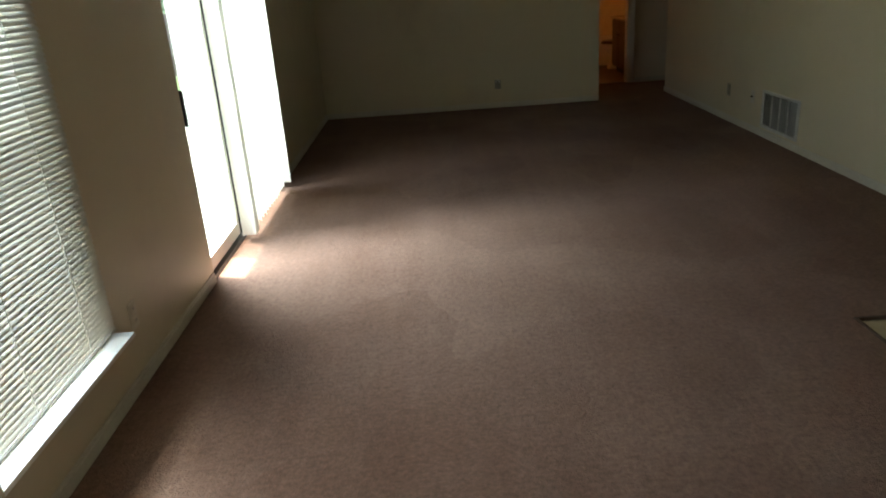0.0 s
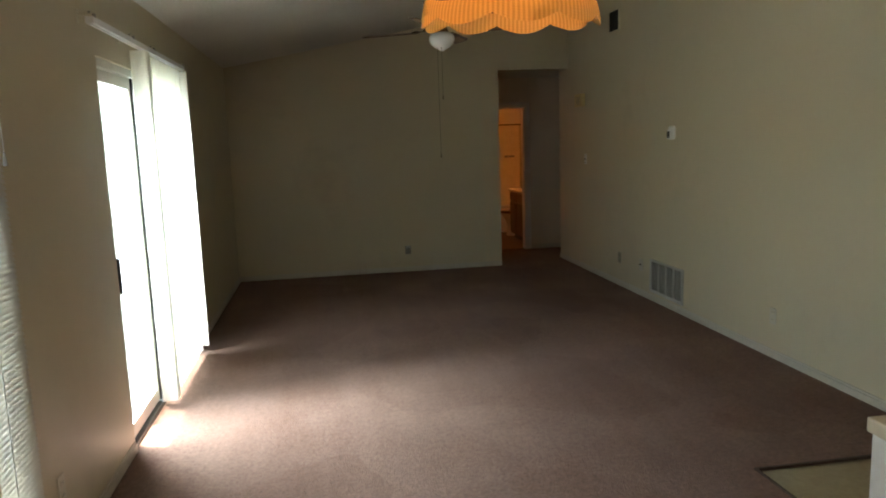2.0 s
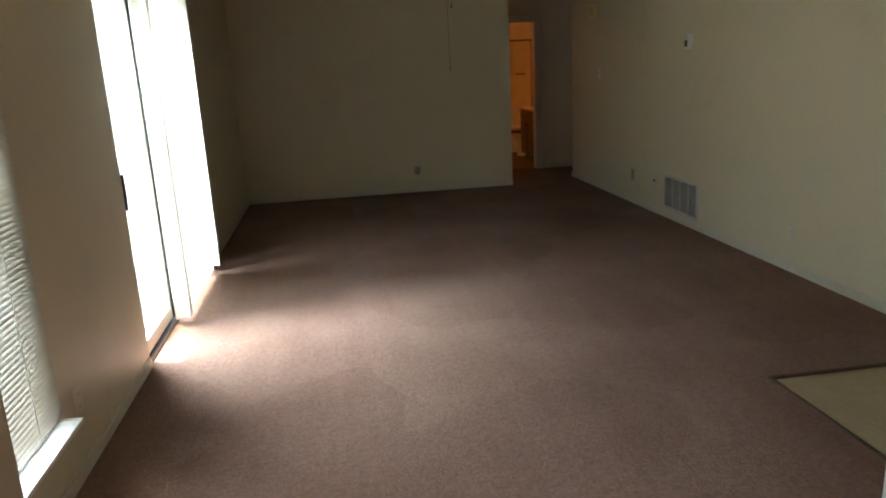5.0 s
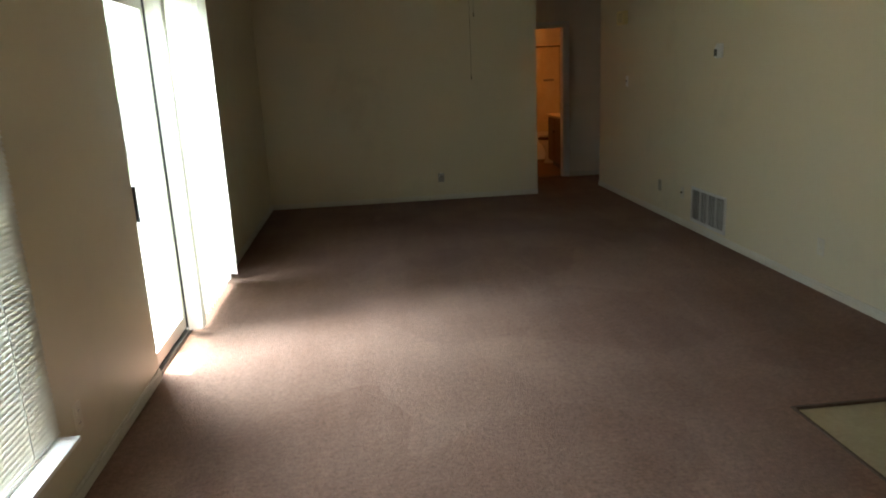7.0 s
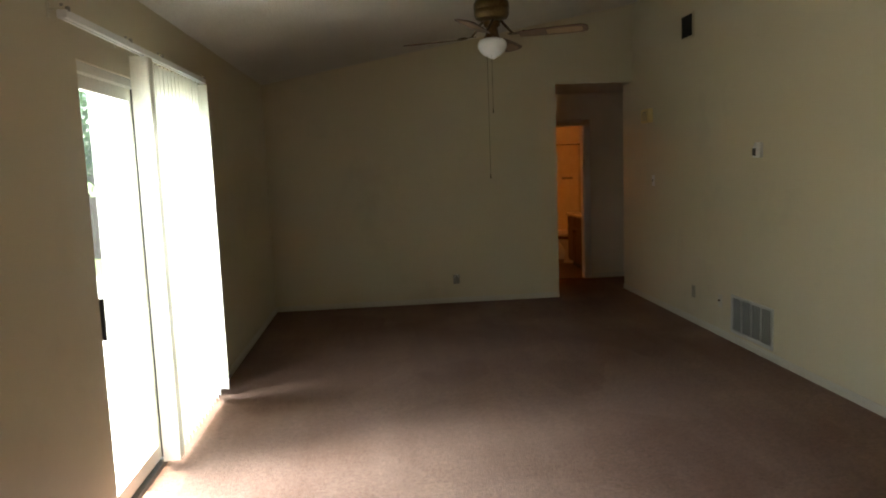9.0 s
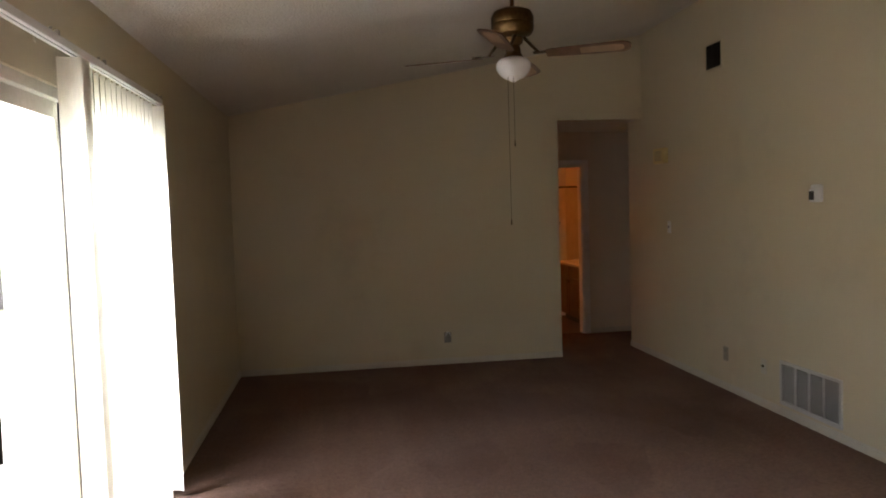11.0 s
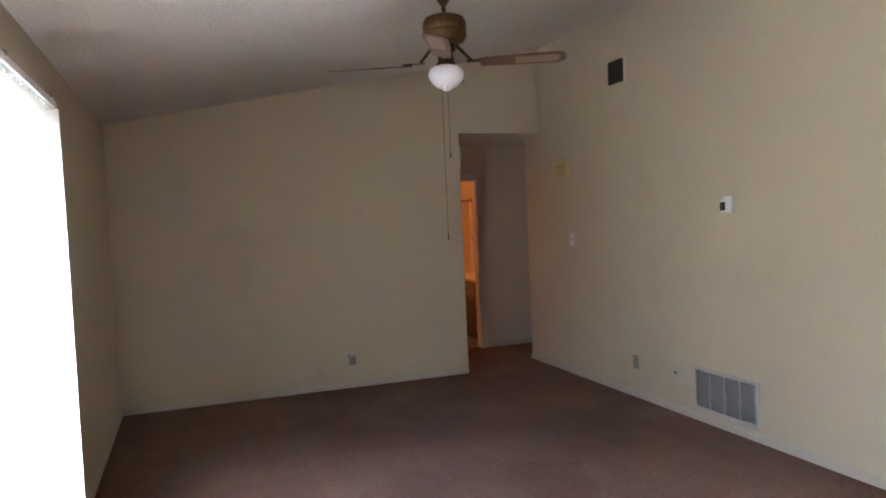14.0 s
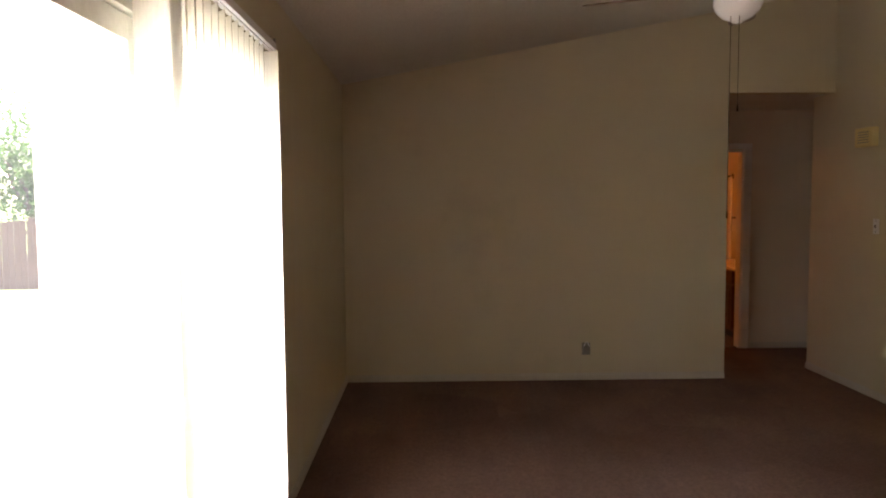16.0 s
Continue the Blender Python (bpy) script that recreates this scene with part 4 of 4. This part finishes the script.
for y0, y1 in ((-0.40, -0.01), (0.01, 0.40)):
    d = part("door", box(B(), -0.309, -0.291, y0, y1, 0.12, 0.60, 0.005), VANITYWOOD, van)
    part("panel", box(B(), -0.316, -0.309, y0 + 0.06, y1 - 0.06, 0.18, 0.54, 0.004), VANITYWOOD, d)
    part("knob", lathe(B(), [(0.0, 0.0), (0.006, 0.0), (0.006, 0.012), (0.014, 0.018), (0.010, 0.026), (0.0, 0.027)], sides=14), DARKBRASS, d, "dark knob", True).matrix_basis = pose(-0.309, y1 - 0.03 if y0 < -0.1 else y0 + 0.03, 0.56, 0, -90, 0)
    part("drawer_front", box(B(), -0.309, -0.291, y0, y1, 0.62, 0.75, 0.005), VANITYWOOD, van)
bm = B()
box(bm, -0.325, 0.30, -0.44, 0.44, 0.766, 0.800, 0.008)
box(bm, 0.280, 0.30, -0.44, 0.44, 0.800, 0.880, 0.004)
ctop = tagged(part("countertop", bm, CULTURED, None), "cream cultured-marble vanity top with splashback", "countertop")
ctop.location = (4.32, 10.33, 0)
fau = thing("faucet", (4.50, 10.33, 0.80), "small chrome bathroom faucet on the vanity top", "faucet")
part("spout", tube(tube(B(), (0, 0, 0), (0, 0, 0.10), 0.013), (0, 0, 0.095), (-0.11, 0, 0.075), 0.010), CHROME, fau, "", True)
for s in (-0.1, 0.1):
    part("tap_handle", lathe(B(), [(0.0, 0.0), (0.02, 0.0), (0.014, 0.03), (0.022, 0.045), (0.0, 0.05)], (0, s, 0), 16), CHROME, fau, "", True)

vl = thing("vanity_light", (4.62, 10.33, 2.02), "lit vanity light bar with warm bulbs", "wall lamp")
part("back_bar", box(B(), -0.03, 0, -0.25, 0.25, -0.05, 0.05, 0.006), CHROME, vl)
for s in (-0.16, 0.0, 0.16):
    g = part("bulb", lathe(B(), [(0.0, -0.045), (0.025, -0.038), (0.042, -0.012), (0.042, 0.012), (0.025, 0.038), (0.0, 0.045)], (-0.075, s, 0), 20), BATHBULB, vl, "warm glowing globe bulb", True)
    g.visible_shadow = False

tub = thing("bathtub", (3.71, 11.85, 0), "cream bathtub across the end of the bathroom", "bathtub")
bm = B()
box(bm, -0.91, 0.91, -0.40, -0.33, 0.002, 0.40, 0.015)
box(bm, -0.91, 0.91, 0.33, 0.40, 0.002, 0.40, 0.015)
box(bm, -0.91, -0.80, -0.33, 0.33, 0.002, 0.40, 0.01)
box(bm, 0.80, 0.91, -0.33, 0.33, 0.002, 0.40, 0.01)
box(bm, -0.80, 0.80, -0.33, 0.33, 0.002, 0.08)
part("shell", bm, PORCELAIN, tub)
sur = thing("tub_surround", (3.71, 12.0, 0.401), "cream wall panels around the bathtub", "tub surround")
part("back_panel", box(B(), -0.905, 0.905, 0.235, 0.248, 0, 1.43, 0.005), CULTURED, sur)
part("side_panel", box(B(), 0.890, 0.905, -0.60, 0.235, 0, 1.43, 0.005), CULTURED, sur)
part("edge_strip", box(B(), 0.870, 0.890, -0.62, -0.56, 0, 1.43, 0.006), PORCELAIN, sur, "white edge strip")
part("soap_dish", box(B(), 0.60, 0.78, 0.17, 0.235, 0.86, 0.90, 0.01), GREYPL, sur)
rod = thing("shower_rod", (3.71, 11.40, 1.83), "dark metal shower curtain rod", "shower rod")
part("tube", tube(B(), (-0.905, 0, 0), (0.905, 0, 0), 0.0127), DARKBRASS, rod, "", True)
for s in (-0.905, 0.905):
    part("flange", tube(B(), (s - 0.006, 0, 0), (s + 0.004, 0, 0), 0.032), DARKBRASS, rod, "", True)
bar = thing("towel_bar", (4.62, 11.05, 1.30), "short metal towel bar above the toilet", "towel bar")
part("bar", tube(B(), (-0.06, -0.2, 0), (-0.06, 0.2, 0), 0.009), DARKBRASS, bar, "", True)
for s in (-0.2, 0.2):
    part("post", tube(B(), (-0.066, s, 0), (0, s, 0), 0.012), DARKBRASS, bar, "", True)

wc = thing("toilet", (4.18, 11.06, 0), "white toilet with a dark wooden seat", "toilet")
bm = B()
box(bm, 0.22, 0.43, -0.22, 0.22, 0.36, 0.74, 0.02)
part("tank", bm, PORCELAIN, wc)
part("tank_lid", box(B(), 0.205, 0.435, -0.235, 0.235, 0.741, 0.775, 0.01), PORCELAIN, wc)
bm = lathe(B(), [(0.0, 0.002), (0.125, 0.002), (0.115, 0.05), (0.095, 0.16), (0.130, 0.26), (0.185, 0.34), (0.195, 0.375), (0.0, 0.376)], sides=28)
bmesh.ops.scale(bm, vec=(1.25, 0.95, 1.0), verts=bm.verts)
part("bowl", bm, PORCELAIN, wc, "", True)
bm = lathe(B(), [(0.0, 0.378), (0.200, 0.378), (0.206, 0.390), (0.200, 0.402), (0.190, 0.420), (0.0, 0.424)], sides=28)
bmesh.ops.scale(bm, vec=(1.25, 0.95, 1.0), verts=bm.verts)
part("seat_lid", bm, SEATWOOD, wc, "dark wooden seat and lid", True)

# ---------------------------------------------------------------- outdoors
bm = B()
box(bm, -9.0, -T - 0.001, -6.0, 13.0, -0.28, -0.11)
setting("patio", bm, CONCRETE, "sunlit pale concrete patio", "patio")
bm = B()
s = 4.0
pts = {}
for i in range(-30, 31):
    for j in range(-30, 31):
        x, yy = i * 20.0 if abs(i) > 12 else i * s, j * 20.0 if abs(j) > 12 else j * s
        if abs(i) > 12:
            x = (48 + (abs(i) - 12) * 40.0) * (1 if i > 0 else -1)
        if abs(j) > 12:
            yy = (48 + (abs(j) - 12) * 40.0) * (1 if j > 0 else -1)
        drop = -0.25 - 0.25 * min(1.0, max(0.0, (yy - 12) / 8.0)) + (0.05 * noise.noise(Vector((x * 0.2, yy * 0.2, 0))) if abs(x) + abs(yy) > 20 else 0)
        pts[i, j] = bm.verts.new((x, yy, drop))
for i in range(-30, 30):
    for j in range(-30, 30):
        bm.faces.new((pts[i, j], pts[i + 1, j], pts[i + 1, j + 1], pts[i, j + 1]))
setting("ground", bm, LAWN, "green lawn around the house", "lawn")

# Unseen roof; its added eave sets how far sun reaches past the door.
bm = B()
prism(bm, [(-0.56, 2.34 + RISE * 0.3), (W + 0.5, 2.36 + RISE * (W + 1.25)), (W + 0.5, 2.50 + RISE * (W + 1.25)), (-0.56, 2.48 + RISE * 0.3)], -3.0, 13.0)
bm.transform(Matrix.Translation((0, 0, 0.32)))
setting("roof", bm, ROOF, "unseen sloped shingle roof, its eave added to limit sun through the door", "roof")
bm = B()
box(bm, -0.12, -0.0, FAR + 0.13, 12.6, -0.3, 2.6)
box(bm, -0.28, -0.16, -3.0, 0.04, -0.3, 2.52)
setting("outer_wall", bm, STUCCO, "tan stucco outside wall of the house", "wall")

fence = thing("fence", (-12.0, 19.0, -0.50), "weathered brown board fence at the end of the yard", "fence")
plank = as_mesh("board", box(B(), -0.068, 0.068, -0.009, 0.009, 0.0, 1.62, 0.003), FENCEWOOD)
for k in range(150):
    piece("board", plank, fence, pose(-11.0 + 0.144 * k, 0, random.uniform(-0.02, 0.02), 0, random.uniform(-0.5, 0.5), 0))
for z in (0.35, 1.35):
    part("rail", box(B(), -11.1, 10.6, 0.012, 0.05, z - 0.045, z + 0.045), FENCEWOOD, fence)
for k in range(10):
    part("post", box(B(), -11.05 + 2.4 * k, -10.95 + 2.4 * k, 0.052, 0.15, -0.1, 1.7, 0.004), FENCEWOOD, fence)


def tree(at, height, spread, leaves, seed):
    """A trunk with forked limbs and a crown of small leaf blades in loose clumps."""
    rnd = random.Random(seed)
    ob = thing("tree", at, "leafy green tree behind the board fence", "tree", "yard trees")
    bm = B()
    tube(bm, (0, 0, -0.1), (0.1, 0.05, height * 0.32), 0.16, 0.11, 12)
    ends = []
    for k in range(7):
        a, r = 2 * math.pi * k / 7 + rnd.uniform(-0.3, 0.3), spread * rnd.uniform(0.35, 0.75)
        mid = Vector((0.1 + 0.4 * r * math.cos(a), 0.05 + 0.4 * r * math.sin(a), height * rnd.uniform(0.42, 0.55)))
        end = Vector((r * math.cos(a), r * math.sin(a), height * rnd.uniform(0.6, 0.92)))
        tube(bm, (0.1, 0.05, height * 0.30), mid, 0.08, 0.05, 8)
        tube(bm, mid, end, 0.05, 0.015, 8)
        ends += [mid, end, (mid + end) / 2]
    part("trunk", bm, BARK, ob)
    verts, faces = [], []
    clumps = [e + Vector((rnd.gauss(0, 0.35), rnd.gauss(0, 0.35), rnd.gauss(0.1, 0.3))) for e in ends for _ in range(3)]
    for _ in range(leaves):
        c = rnd.choice(clumps)
        p = c + Vector((rnd.gauss(0, 0.30), rnd.gauss(0, 0.30), rnd.gauss(0, 0.24)))
        u = Vector((rnd.gauss(0, 1), rnd.gauss(0, 1), rnd.gauss(0, 0.6))).normalized() * rnd.uniform(0.05, 0.10)
        w = u.cross(Vector((rnd.gauss(0, 1), rnd.gauss(0, 1), rnd.gauss(0, 1)))).normalized() * rnd.uniform(0.03, 0.05)
        n0 = len(verts)
        verts += [p - u, p + w, p + u, p - w]
        faces.append((n0, n0 + 1, n0 + 2, n0 + 3))
    me = bpy.data.meshes.new("crown")
    me.from_pydata([tuple(v) for v in verts], [], faces)
    me.materials.append(LEAF)
    crown = new("crown", me)
    crown.parent = ob
    return ob


tree((-6.8, 21.5, -0.5), 5.4, 2.6, 7000, 3)
tree((-10.8, 23.0, -0.5), 5.0, 2.4, 6000, 5)
tree((-15.5, 22.0, -0.5), 5.8, 2.8, 6000, 8)
tree((-3.2, 24.0, -0.5), 4.8, 2.2, 5000, 11)
